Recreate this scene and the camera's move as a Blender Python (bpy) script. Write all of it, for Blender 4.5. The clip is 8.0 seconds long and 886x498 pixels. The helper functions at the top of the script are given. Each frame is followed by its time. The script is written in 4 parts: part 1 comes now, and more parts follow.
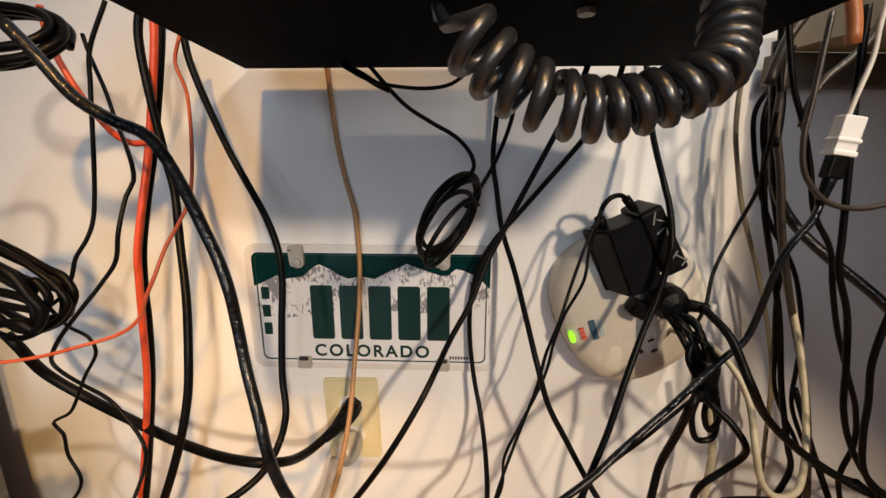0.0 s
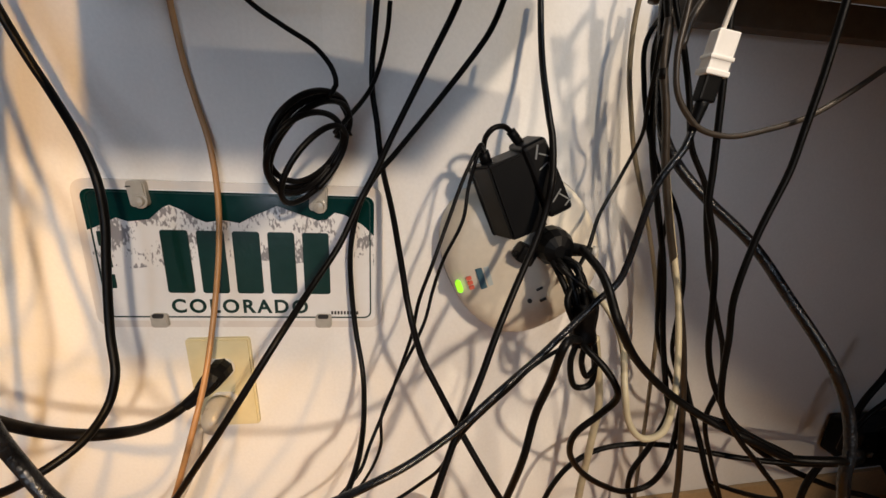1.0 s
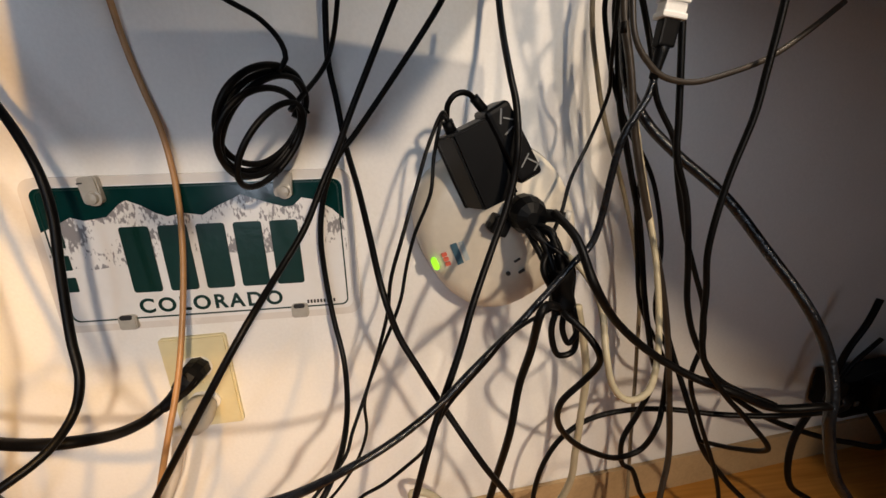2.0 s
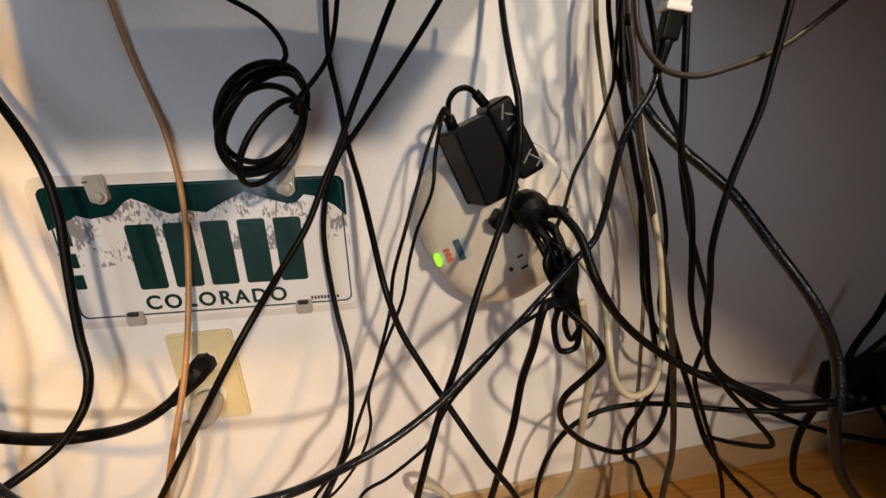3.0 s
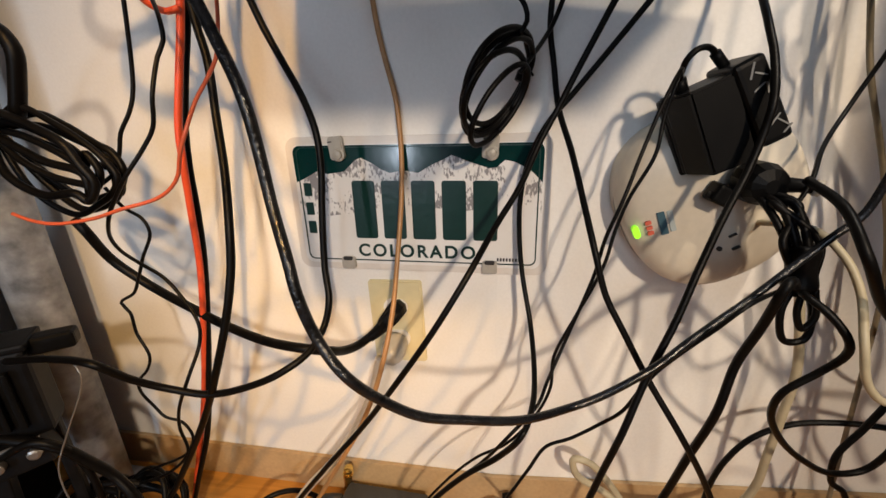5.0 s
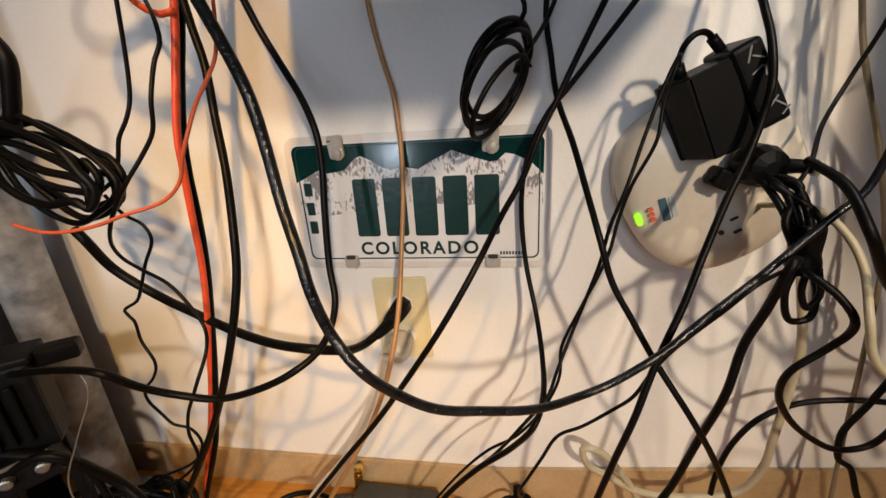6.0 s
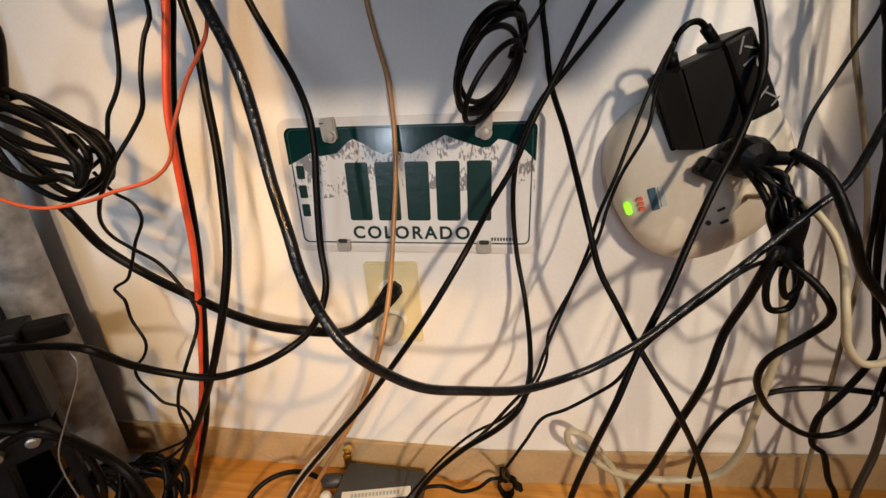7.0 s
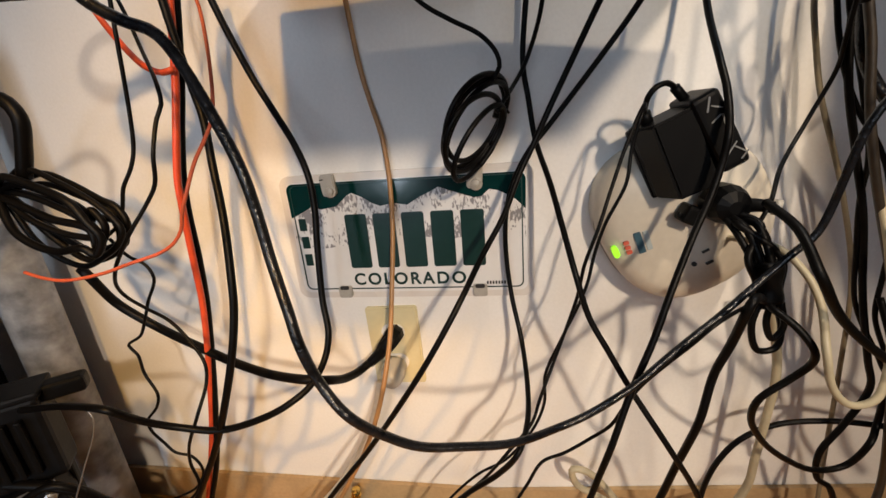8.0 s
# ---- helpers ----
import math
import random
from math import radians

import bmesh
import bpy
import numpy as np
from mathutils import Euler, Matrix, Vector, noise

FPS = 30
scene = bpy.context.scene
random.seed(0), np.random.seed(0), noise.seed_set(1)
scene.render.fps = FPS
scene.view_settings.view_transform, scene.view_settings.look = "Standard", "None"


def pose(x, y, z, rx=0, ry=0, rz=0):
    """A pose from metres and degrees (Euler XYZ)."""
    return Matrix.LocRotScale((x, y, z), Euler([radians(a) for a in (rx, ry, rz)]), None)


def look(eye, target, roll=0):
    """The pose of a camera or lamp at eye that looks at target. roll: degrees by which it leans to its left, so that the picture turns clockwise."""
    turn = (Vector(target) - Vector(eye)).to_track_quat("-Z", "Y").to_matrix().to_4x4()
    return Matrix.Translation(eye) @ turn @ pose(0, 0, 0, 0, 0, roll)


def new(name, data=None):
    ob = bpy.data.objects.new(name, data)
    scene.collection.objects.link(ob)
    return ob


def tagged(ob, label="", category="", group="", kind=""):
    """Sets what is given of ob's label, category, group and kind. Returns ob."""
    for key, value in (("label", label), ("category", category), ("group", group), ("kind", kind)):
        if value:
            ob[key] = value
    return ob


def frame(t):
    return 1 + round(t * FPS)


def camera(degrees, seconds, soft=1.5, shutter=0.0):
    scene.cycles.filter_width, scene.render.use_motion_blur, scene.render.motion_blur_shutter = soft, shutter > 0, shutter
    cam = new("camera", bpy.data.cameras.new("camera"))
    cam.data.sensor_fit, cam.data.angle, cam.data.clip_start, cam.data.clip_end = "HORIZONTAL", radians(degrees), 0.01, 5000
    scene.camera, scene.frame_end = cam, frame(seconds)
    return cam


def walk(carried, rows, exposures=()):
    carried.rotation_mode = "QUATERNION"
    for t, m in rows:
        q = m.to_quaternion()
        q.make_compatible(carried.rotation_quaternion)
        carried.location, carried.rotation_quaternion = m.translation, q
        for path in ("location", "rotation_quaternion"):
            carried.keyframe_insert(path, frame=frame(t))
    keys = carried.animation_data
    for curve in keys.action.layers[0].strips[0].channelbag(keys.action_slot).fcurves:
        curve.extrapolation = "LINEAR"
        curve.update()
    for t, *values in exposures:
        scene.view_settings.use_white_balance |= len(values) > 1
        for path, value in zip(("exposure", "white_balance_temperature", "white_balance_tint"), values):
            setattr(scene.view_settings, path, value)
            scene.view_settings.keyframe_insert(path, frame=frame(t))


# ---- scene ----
cam = camera(95.7, 8.0)
PATH = [
    (0, (0.11, -0.479, 0.658), (0.032, 1.47, 0.217), 0.1),
    (0.3, (0.116, -0.475, 0.654), (0.227, 1.466, 0.186), 1.9),
    (0.5, (0.142, -0.464, 0.651), (0.225, 1.466, 0.132), 3.4),
    (0.8, (0.163, -0.448, 0.622), (0.339, 1.456, 0.036), 4.2),
    (1, (0.185, -0.443, 0.615), (0.368, 1.469, 0.056), 2.6),
    (1.5, (0.209, -0.436, 0.6), (0.457, 1.455, -0.004), 0.6),
    (1.7, (0.207, -0.437, 0.596), (0.45, 1.46, 0.01), -0.2),
    (2.8, (0.201, -0.445, 0.597), (0.414, 1.444, -0.025), -2.1),
    (3, (0.207, -0.439, 0.599), (0.405, 1.451, -0.026), -1.7),
    (3.5, (0.211, -0.438, 0.602), (0.411, 1.446, -0.041), -1.4),
    (4, (0.179, -0.449, 0.6), (0.141, 1.469, 0.035), -1.9),
    (4.2, (0.142, -0.458, 0.6), (-0.009, 1.434, -0.031), -1.6),
    (4.5, (0.127, -0.46, 0.582), (-0.148, 1.419, -0.044), -1.4),
    (4.7, (0.121, -0.464, 0.58), (-0.206, 1.404, -0.057), -1.3),
    (5.8, (0.11, -0.466, 0.572), (-0.197, 1.399, -0.081), -3.1),
    (6, (0.106, -0.468, 0.575), (-0.202, 1.397, -0.079), -3.7),
    (6.5, (0.105, -0.468, 0.571), (-0.184, 1.389, -0.112), -3.1),
    (7, (0.11, -0.472, 0.572), (-0.17, 1.377, -0.136), -2.3),
    (7.5, (0.111, -0.473, 0.573), (-0.171, 1.384, -0.115), -2.7),
    (8, (0.126, -0.477, 0.608), (-0.19, 1.4, -0.008), -4.7),
]
walk(cam, [(t, look(eye, target, roll)) for t, eye, target, roll in PATH])

# ---- world, lights ----
world = bpy.data.worlds.new("room_air")
scene.world = world
world.use_nodes = True
world.node_tree.nodes["Background"].inputs[0].default_value = (0.50, 0.66, 1.0, 1)
world.node_tree.nodes["Background"].inputs[1].default_value = 0.22


def area_light(name, eye, target, size, watts, colour):
    data = bpy.data.lights.new(name, "AREA")
    data.shape, data.size, data.energy, data.color = "DISK", size, watts, colour
    ob = new(name, data)
    ob.matrix_world = look(eye, target)
    return ob


# Unseen warm lights, set where shadow edges on the wall point back to.
side_lamp = area_light("added_warm_light", (0.12, -1.30, 1.62), (-0.21, 0, 0.40), 0.09, 0.88, (1.0, 0.56, 0.18))
room_lamp = area_light("room_lamp_light", (0.80, -2.0, 1.38), (0.06, 0, 0.18), 0.12, 3.0, (1.0, 0.79, 0.58))
# Added light through the desk gap, brightening the upper right wall.
gap_lamp = area_light("added_warm_light", (0.58, -0.80, 1.95), (0.36, 0, 0.50), 0.045, 0.6, (1.0, 0.80, 0.56))
# Added cool fill for the upper wall; no window opens up there.
high_fill = area_light("cool_fill_light", (0.75, -0.55, 1.9), (0.35, 0, 0.6), 0.75, 1.35, (0.58, 0.76, 1.0))
high_fill.data.spread = radians(70)
room_lamp.data.spread = radians(49)          # cones narrowed to steer the light; no lampshades stand here
side_lamp.data.spread, gap_lamp.data.spread = radians(31), radians(34)
big_window = area_light("cool_fill_light", (-0.15, -2.55, 1.25), (-0.15, 0, 1.0), 1.3, 2.4, (0.74, 0.85, 1.0))
big_window.data.shape, big_window.data.size_y = "RECTANGLE", 1.1
big_window.data.spread = radians(54)
# Added low fill without a window: lifts the lower left, glints on the plate.
low_fill = area_light("cool_fill_light", (-0.57, -2.0, 0.35), (-0.44, 0, 0.08), 0.09, 0.46, (0.74, 0.86, 1.0))
low_fill.data.shape, low_fill.data.size_y = "RECTANGLE", 0.2
low_fill.data.spread = radians(50)
scene.view_settings.exposure = -0.05


# ---- materials ----
def material(name, colour, rough=0.5, metal=0.0, vary=0.12, grain=120.0, bump=0.15, stain=9.0, coat=0.0, spec=0.5):
    m = bpy.data.materials.new(name)
    m.use_nodes = True
    nt = m.node_tree
    b = nt.nodes["Principled BSDF"]
    b.inputs["Metallic"].default_value = metal
    b.inputs["Coat Weight"].default_value = coat
    b.inputs["Specular IOR Level"].default_value = spec
    tc = nt.nodes.new("ShaderNodeTexCoord")
    fine, broad = nt.nodes.new("ShaderNodeTexNoise"), nt.nodes.new("ShaderNodeTexNoise")
    fine.inputs["Scale"].default_value, broad.inputs["Scale"].default_value = grain, stain
    fine.inputs["Detail"].default_value = broad.inputs["Detail"].default_value = 5
    for n in (fine, broad):
        nt.links.new(tc.outputs["Object"], n.inputs["Vector"])
    mix = nt.nodes.new("ShaderNodeMix")
    mix.data_type = "FLOAT"
    mix.inputs["Factor"].default_value = 0.6
    nt.links.new(fine.outputs["Fac"], mix.inputs["A"])
    nt.links.new(broad.outputs["Fac"], mix.inputs["B"])
    ramp = nt.nodes.new("ShaderNodeValToRGB")
    ramp.color_ramp.elements[0].position, ramp.color_ramp.elements[1].position = 0.3, 0.7
    ramp.color_ramp.elements[0].color = (*[max(0, c * (1 - vary)) for c in colour], 1)
    ramp.color_ramp.elements[1].color = (*[min(1, c * (1 + vary * 0.6)) for c in colour], 1)
    nt.links.new(mix.outputs["Result"], ramp.inputs["Fac"])
    nt.links.new(ramp.outputs["Color"], b.inputs["Base Color"])
    rr = nt.nodes.new("ShaderNodeMapRange")
    rr.inputs["To Min"].default_value, rr.inputs["To Max"].default_value = max(0.03, rough - 0.1), min(1, rough + 0.1)
    nt.links.new(broad.outputs["Fac"], rr.inputs["Value"])
    nt.links.new(rr.outputs["Result"], b.inputs["Roughness"])
    if bump:
        bp = nt.nodes.new("ShaderNodeBump")
        bp.inputs["Strength"].default_value, bp.inputs["Distance"].default_value = bump, 0.002
        nt.links.new(fine.outputs["Fac"], bp.inputs["Height"])
        nt.links.new(bp.outputs["Normal"], b.inputs["Normal"])
    return m


M_WALL = material("wall_paint", (0.80, 0.785, 0.76), 0.6, vary=0.08, grain=260, stain=5, bump=0.09)
M_BASE = material("tan_baseboard_vinyl", (0.47, 0.33, 0.18), 0.45, vary=0.2, grain=180, stain=14)
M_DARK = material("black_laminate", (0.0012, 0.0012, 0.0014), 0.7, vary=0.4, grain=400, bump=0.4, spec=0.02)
M_TAN_DESK = material("grey_tan_laminate", (0.36, 0.29, 0.19), 0.5, vary=0.1)
M_BROWN = material("brown_cleat_wood", (0.10, 0.075, 0.05), 0.6, vary=0.3, stain=30)
M_ROOM = material("room_paint", (0.42, 0.37, 0.30), 0.8)
M_RUBBER = material("black_cable_rubber", (0.0035, 0.0032, 0.0032), 0.4, vary=0.5, grain=500, stain=40, bump=0.1, spec=0.13)
M_THICK = material("glossy_black_cable_jacket", (0.009, 0.010, 0.013), 0.24, vary=0.95, grain=260, stain=60, bump=0.5, spec=0.5)
M_CORD = material("satin_black_cord_jacket", (0.016, 0.018, 0.023), 0.34, vary=0.4, grain=300, stain=35, bump=0.05, spec=0.9)
M_DUSTY = material("dusty_black_casing", (0.0045, 0.0048, 0.006), 0.5, vary=0.7, grain=60, stain=30, spec=0.16)
M_GREY = material("grey_brown_cable_jacket", (0.035, 0.027, 0.02), 0.4, vary=0.3, stain=30)
M_RED = material("red_cable_jacket", (0.62, 0.075, 0.025), 0.4, vary=0.2, stain=25)
M_REDTHIN = material("thin_salmon_cable_jacket", (0.52, 0.10, 0.045), 0.4, vary=0.2, stain=25)
M_TAN = material("tan_cable_jacket", (0.42, 0.22, 0.085), 0.4, vary=0.2, stain=30)
M_CREAM = material("cream_cable_jacket", (0.44, 0.385, 0.265), 0.45, vary=0.2, stain=25)
M_DULL_CREAM = material("dull_grey_cream_jacket", (0.24, 0.20, 0.135), 0.45, vary=0.25, stain=25)
M_WHITE_CABLE = material("dusty_white_cable_jacket", (0.60, 0.56, 0.50), 0.45, vary=0.15, stain=25)
M_BLACK = material("black_plastic", (0.0035, 0.0036, 0.004), 0.42, vary=0.4, grain=900, bump=0.06, spec=0.10)
M_WHITE = material("white_plastic", (0.78, 0.76, 0.72), 0.35, vary=0.06)
M_SURGE = material("off_white_plastic", (0.61, 0.56, 0.47), 0.4, vary=0.12, stain=12, bump=0.08)
M_IVORY = material("ivory_plastic", (0.68, 0.60, 0.37), 0.4, vary=0.08)
M_CLEAR = material("cloudy_grey_plastic", (0.40, 0.38, 0.34), 0.3, vary=0.12, stain=60)
M_FRAME = material("milky_frame_plastic", (0.70, 0.66, 0.62), 0.25, vary=0.05)
M_PLATE = material("white_plate_enamel", (0.78, 0.77, 0.76), 0.22, vary=0.04, stain=20, bump=0.04)
M_GREEN = material("dark_green_plate_enamel", (0.002, 0.027, 0.026), 0.15, vary=0.2, stain=20, bump=0.03)
M_INK = material("dark_green_ink", (0.003, 0.028, 0.023), 0.3, vary=0.2)
M_PRINT = material("black_print", (0.02, 0.02, 0.02), 0.5)
M_LOGO_RED = material("red_print", (0.60, 0.11, 0.06), 0.5)
M_LOGO_BLUE = material("blue_grey_print", (0.03, 0.09, 0.13), 0.5)
M_LOGO_PALE = material("pale_print", (0.40, 0.46, 0.47), 0.5)
M_SCRAWL = material("silver_marker", (0.16, 0.165, 0.165), 0.5, vary=0.5, grain=900)
M_DARKGREY = material("dark_grey_plastic", (0.045, 0.047, 0.05), 0.45, vary=0.2)
M_BRASS = material("brass", (0.70, 0.46, 0.13), 0.28, metal=1.0)
M_STEEL = material("painted_grey_steel", (0.32, 0.34, 0.37), 0.5, vary=0.75, grain=60, stain=26)
M_WIRE = material("dull_tin_wire", (0.30, 0.29, 0.28), 0.4, metal=0.8)
M_COPPER = material("orange_brown_jacket", (0.45, 0.16, 0.06), 0.35, vary=0.2)


def glow(name, colour, strength):
    m = bpy.data.materials.new(name)
    m.use_nodes = True
    b = m.node_tree.nodes["Principled BSDF"]
    b.inputs["Base Color"].default_value = (*colour, 1)
    b.inputs["Emission Color"].default_value = (*colour, 1)
    b.inputs["Emission Strength"].default_value = strength
    return m


M_LED = glow("green_led", (0.35, 0.95, 0.03), 0.65)


def snow_material():
    """White enamel with grey-brown rock flecks, stretched downhill."""
    m = material("snowy_mountain_print", (0.78, 0.77, 0.76), 0.22, vary=0.03, bump=0.03)
    nt = m.node_tree
    b = nt.nodes["Principled BSDF"]
    tc, mp = nt.nodes.new("ShaderNodeTexCoord"), nt.nodes.new("ShaderNodeMapping")
    mp.inputs["Scale"].default_value = (330, 1, 150)
    mp.inputs["Rotation"].default_value = (0, radians(-20), 0)
    n = nt.nodes.new("ShaderNodeTexNoise")
    n.inputs["Scale"].default_value, n.inputs["Detail"].default_value = 1.0, 4
    nt.links.new(tc.outputs["Object"], mp.inputs["Vector"])
    nt.links.new(mp.outputs["Vector"], n.inputs["Vector"])
    big = nt.nodes.new("ShaderNodeTexNoise")
    big.inputs["Scale"].default_value = 46
    nt.links.new(tc.outputs["Object"], big.inputs["Vector"])
    mul = nt.nodes.new("ShaderNodeMath")
    mul.operation = "ADD"
    nt.links.new(n.outputs["Fac"], mul.inputs[0])
    nt.links.new(big.outputs["Fac"], mul.inputs[1])
    ramp = nt.nodes.new("ShaderNodeValToRGB")
    ramp.color_ramp.elements[0].position, ramp.color_ramp.elements[1].position = 0.515, 0.565
    ramp.color_ramp.elements[0].color, ramp.color_ramp.elements[1].color = (0.78, 0.77, 0.76, 1), (0.27, 0.26, 0.27, 1)
    half = nt.nodes.new("ShaderNodeMath")
    half.operation = "MULTIPLY"
    half.inputs[1].default_value = 0.5
    nt.links.new(mul.outputs[0], half.inputs[0])
    nt.links.new(half.outputs[0], ramp.inputs["Fac"])
    nt.links.new(ramp.outputs["Color"], b.inputs["Base Color"])
    return m


def wood_floor_material():
    m = material("orange_wood_floor", (0.42, 0.16, 0.04), 0.35, vary=0.3, grain=90, stain=10, coat=0.2)
    nt = m.node_tree
    b = nt.nodes["Principled BSDF"]
    tc, mp = nt.nodes.new("ShaderNodeTexCoord"), nt.nodes.new("ShaderNodeMapping")
    mp.inputs["Scale"].default_value = (3, 60, 3)
    n = nt.nodes.new("ShaderNodeTexNoise")
    n.inputs["Scale"].default_value, n.inputs["Detail"].default_value = 2.0, 6
    nt.links.new(tc.outputs["Object"], mp.inputs["Vector"])
    nt.links.new(mp.outputs["Vector"], n.inputs["Vector"])
    ramp = nt.nodes.new("ShaderNodeValToRGB")
    ramp.color_ramp.elements[0].position, ramp.color_ramp.elements[1].position = 0.3, 0.7
    ramp.color_ramp.elements[0].color, ramp.color_ramp.elements[1].color = (0.47, 0.20, 0.030, 1), (0.66, 0.32, 0.07, 1)
    nt.links.new(n.outputs["Fac"], ramp.inputs["Fac"])
    nt.links.new(ramp.outputs["Color"], b.inputs["Base Color"])
    return m


M_SNOW, M_FLOOR = snow_material(), wood_floor_material()


# ---- mesh helpers ----
def finish(name, bm, mat, parent=None, smooth=False, m=None):
    me = bpy.data.meshes.new(name)
    bmesh.ops.recalc_face_normals(bm, faces=bm.faces)
    bm.to_mesh(me)
    bm.free()
    me.materials.append(mat)
    if smooth:
        me.shade_smooth()
    ob = new(name, me)
    if parent:
        ob.parent = parent
    if m is not None:
        ob.matrix_basis = m
    return ob


def part(name, bm, mat, parent, label="", smooth=False, m=None):
    ob = finish(name, bm, mat, parent, smooth, m)
    return tagged(ob, label) if label else ob


def box(x0, x1, y0, y1, z0, z1, bevel=0.0, seg=2):
    bm = bmesh.new()
    bmesh.ops.create_cube(bm, size=1)
    bmesh.ops.scale(bm, vec=(x1 - x0, y1 - y0, z1 - z0), verts=bm.verts)
    bmesh.ops.translate(bm, vec=((x0 + x1) / 2, (y0 + y1) / 2, (z0 + z1) / 2), verts=bm.verts)
    if bevel:
        bmesh.ops.bevel(bm, geom=bm.edges[:], offset=bevel, segments=seg, affect="EDGES", profile=0.6)
    return bm


def slab(outline, y_front, y_back, bevel=0.0):
    """A plate standing in the x-z plane, from its outline."""
    bm = bmesh.new()
    f = bm.faces.new([bm.verts.new((x, y_front, z)) for x, z in outline])
    ext = bmesh.ops.extrude_face_region(bm, geom=[f])
    bmesh.ops.translate(bm, vec=(0, y_back - y_front, 0), verts=[v for v in ext["geom"] if isinstance(v, bmesh.types.BMVert)])
    if bevel:
        rim = [e for e in bm.edges if abs(e.verts[0].co.y - y_front) < 1e-6 and abs(e.verts[1].co.y - y_front) < 1e-6]
        bmesh.ops.bevel(bm, geom=rim, offset=bevel, segments=2, affect="EDGES")
    return bm


def rounded(x0, x1, z0, z1, r, n=6):
    out = []
    for cx, cz, a in ((x1 - r, z1 - r, 0), (x0 + r, z1 - r, 90), (x0 + r, z0 + r, 180), (x1 - r, z0 + r, 270)):
        for i in range(n + 1):
            t = radians(a + 90 * i / n)
            out.append((cx + r * math.cos(t), cz + r * math.sin(t)))
    return out


def ring(outer, inner, y_front, y_back):
    """A frame between two outlines with the same count of points."""
    bm = bmesh.new()
    n = len(outer)
    rows = [[bm.verts.new((x, y, z)) for x, z in o] for o, y in ((outer, y_back), (outer, y_front), (inner, y_front), (inner, y_back))]
    for a, b in zip(rows, rows[1:] + rows[:1]):
        for i in range(n):
            bm.faces.new((a[i], a[(i + 1) % n], b[(i + 1) % n], b[i]))
    return bm


def lathe(profile, n=24):
    """A turned body round z from (radius, z) pairs."""
    bm = bmesh.new()
    rows = [[bm.verts.new((r * math.cos(2 * math.pi * i / n), r * math.sin(2 * math.pi * i / n), z)) for i in range(n)] for r, z in profile]
    for a, b in zip(rows, rows[1:]):
        for i in range(n):
            bm.faces.new((a[i], a[(i + 1) % n], b[(i + 1) % n], b[i]))
    bm.faces.new(rows[0]), bm.faces.new(rows[-1])
    return bm


def spline(points, step=0.005):
    """Evenly stepped points on a centripetal curve through the given ones."""
    p = [Vector(q) for q in points]
    p = [p[0] * 2 - p[1]] + p + [p[-1] * 2 - p[-2]]
    out = []
    for a, b, c, d in zip(p, p[1:], p[2:], p[3:]):
        t0, t1 = 0.0, max(1e-4, (b - a).length) ** 0.5
        t2 = t1 + max(1e-4, (c - b).length) ** 0.5
        t3 = t2 + max(1e-4, (d - c).length) ** 0.5
        n = max(2, int((c - b).length / step))
        for i in range(n):
            t = t1 + (t2 - t1) * i / n
            a1 = a * ((t1 - t) / (t1 - t0)) + b * ((t - t0) / (t1 - t0))
            a2 = b * ((t2 - t) / (t2 - t1)) + c * ((t - t1) / (t2 - t1))
            a3 = c * ((t3 - t) / (t3 - t2)) + d * ((t - t2) / (t3 - t2))
            b1 = a1 * ((t2 - t) / (t2 - t0)) + a2 * ((t - t0) / (t2 - t0))
            b2 = a2 * ((t3 - t) / (t3 - t1)) + a3 * ((t - t1) / (t3 - t1))
            out.append(b1 * ((t2 - t) / (t2 - t1)) + b2 * ((t - t1) / (t2 - t1)))
    out.append(Vector(points[-1]))
    return out


def tube(path, r, sides=10, taper=None):
    bm = bmesh.new()
    up = Vector((0, 1, 0.01))
    rows = []
    for i, q in enumerate(path):
        d = (path[min(i + 1, len(path) - 1)] - path[max(i - 1, 0)]).normalized()
        u = up - d * up.dot(d)
        u = u.normalized() if u.length > 1e-5 else d.orthogonal().normalized()
        up, w = u, d.cross(u)
        k = r * (taper(i / (len(path) - 1)) if taper else 1)
        rows.append([bm.verts.new(q + (u * math.cos(a) + w * math.sin(a)) * k) for a in [2 * math.pi * j / sides for j in range(sides)]])
    for a, b in zip(rows, rows[1:]):
        for j in range(sides):
            bm.faces.new((a[j], a[(j + 1) % sides], b[(j + 1) % sides], b[j]))
    bm.faces.new(rows[0]), bm.faces.new(rows[-1])
    return bm


def cable(points, r, mat, label, name="cable", thin=1.0):
    ob = finish(name, tube(spline(points), r, taper=lambda t: 1 - (1 - thin) * t), mat, smooth=True)
    return tagged(ob, label, "cable", "cables behind the desk")


def thing(name, label, category, at=(0, 0, 0), m=None, group=""):
    ob = new(name)
    ob.empty_display_size = 0.02
    ob.matrix_basis = m if m is not None else Matrix.Translation(at)
    return tagged(ob, label, category, group)


def lettering(text, size, m, mat, parent, name="lettering", bold=0.0):
    cu = bpy.data.curves.new(name, "FONT")
    cu.body, cu.size, cu.extrude, cu.offset = text, size, 0.0003, bold
    cu.align_x, cu.align_y = "CENTER", "CENTER"
    cu.space_character = 1.26
    tmp = new(name, cu)
    me = bpy.data.meshes.new_from_object(tmp.evaluated_get(bpy.context.evaluated_depsgraph_get()))
    bpy.data.objects.remove(tmp)
    me.materials.clear()
    me.materials.append(mat)
    ob = new(name, me)
    ob.parent = parent
    ob.matrix_basis = m
    return ob


# ---- the room ----
KINK, LEAN_BACK = 0.10, 0.085          # the wall turns away slightly past here


def wall_y(x):
    return max(0.0, (x - KINK) * LEAN_BACK)


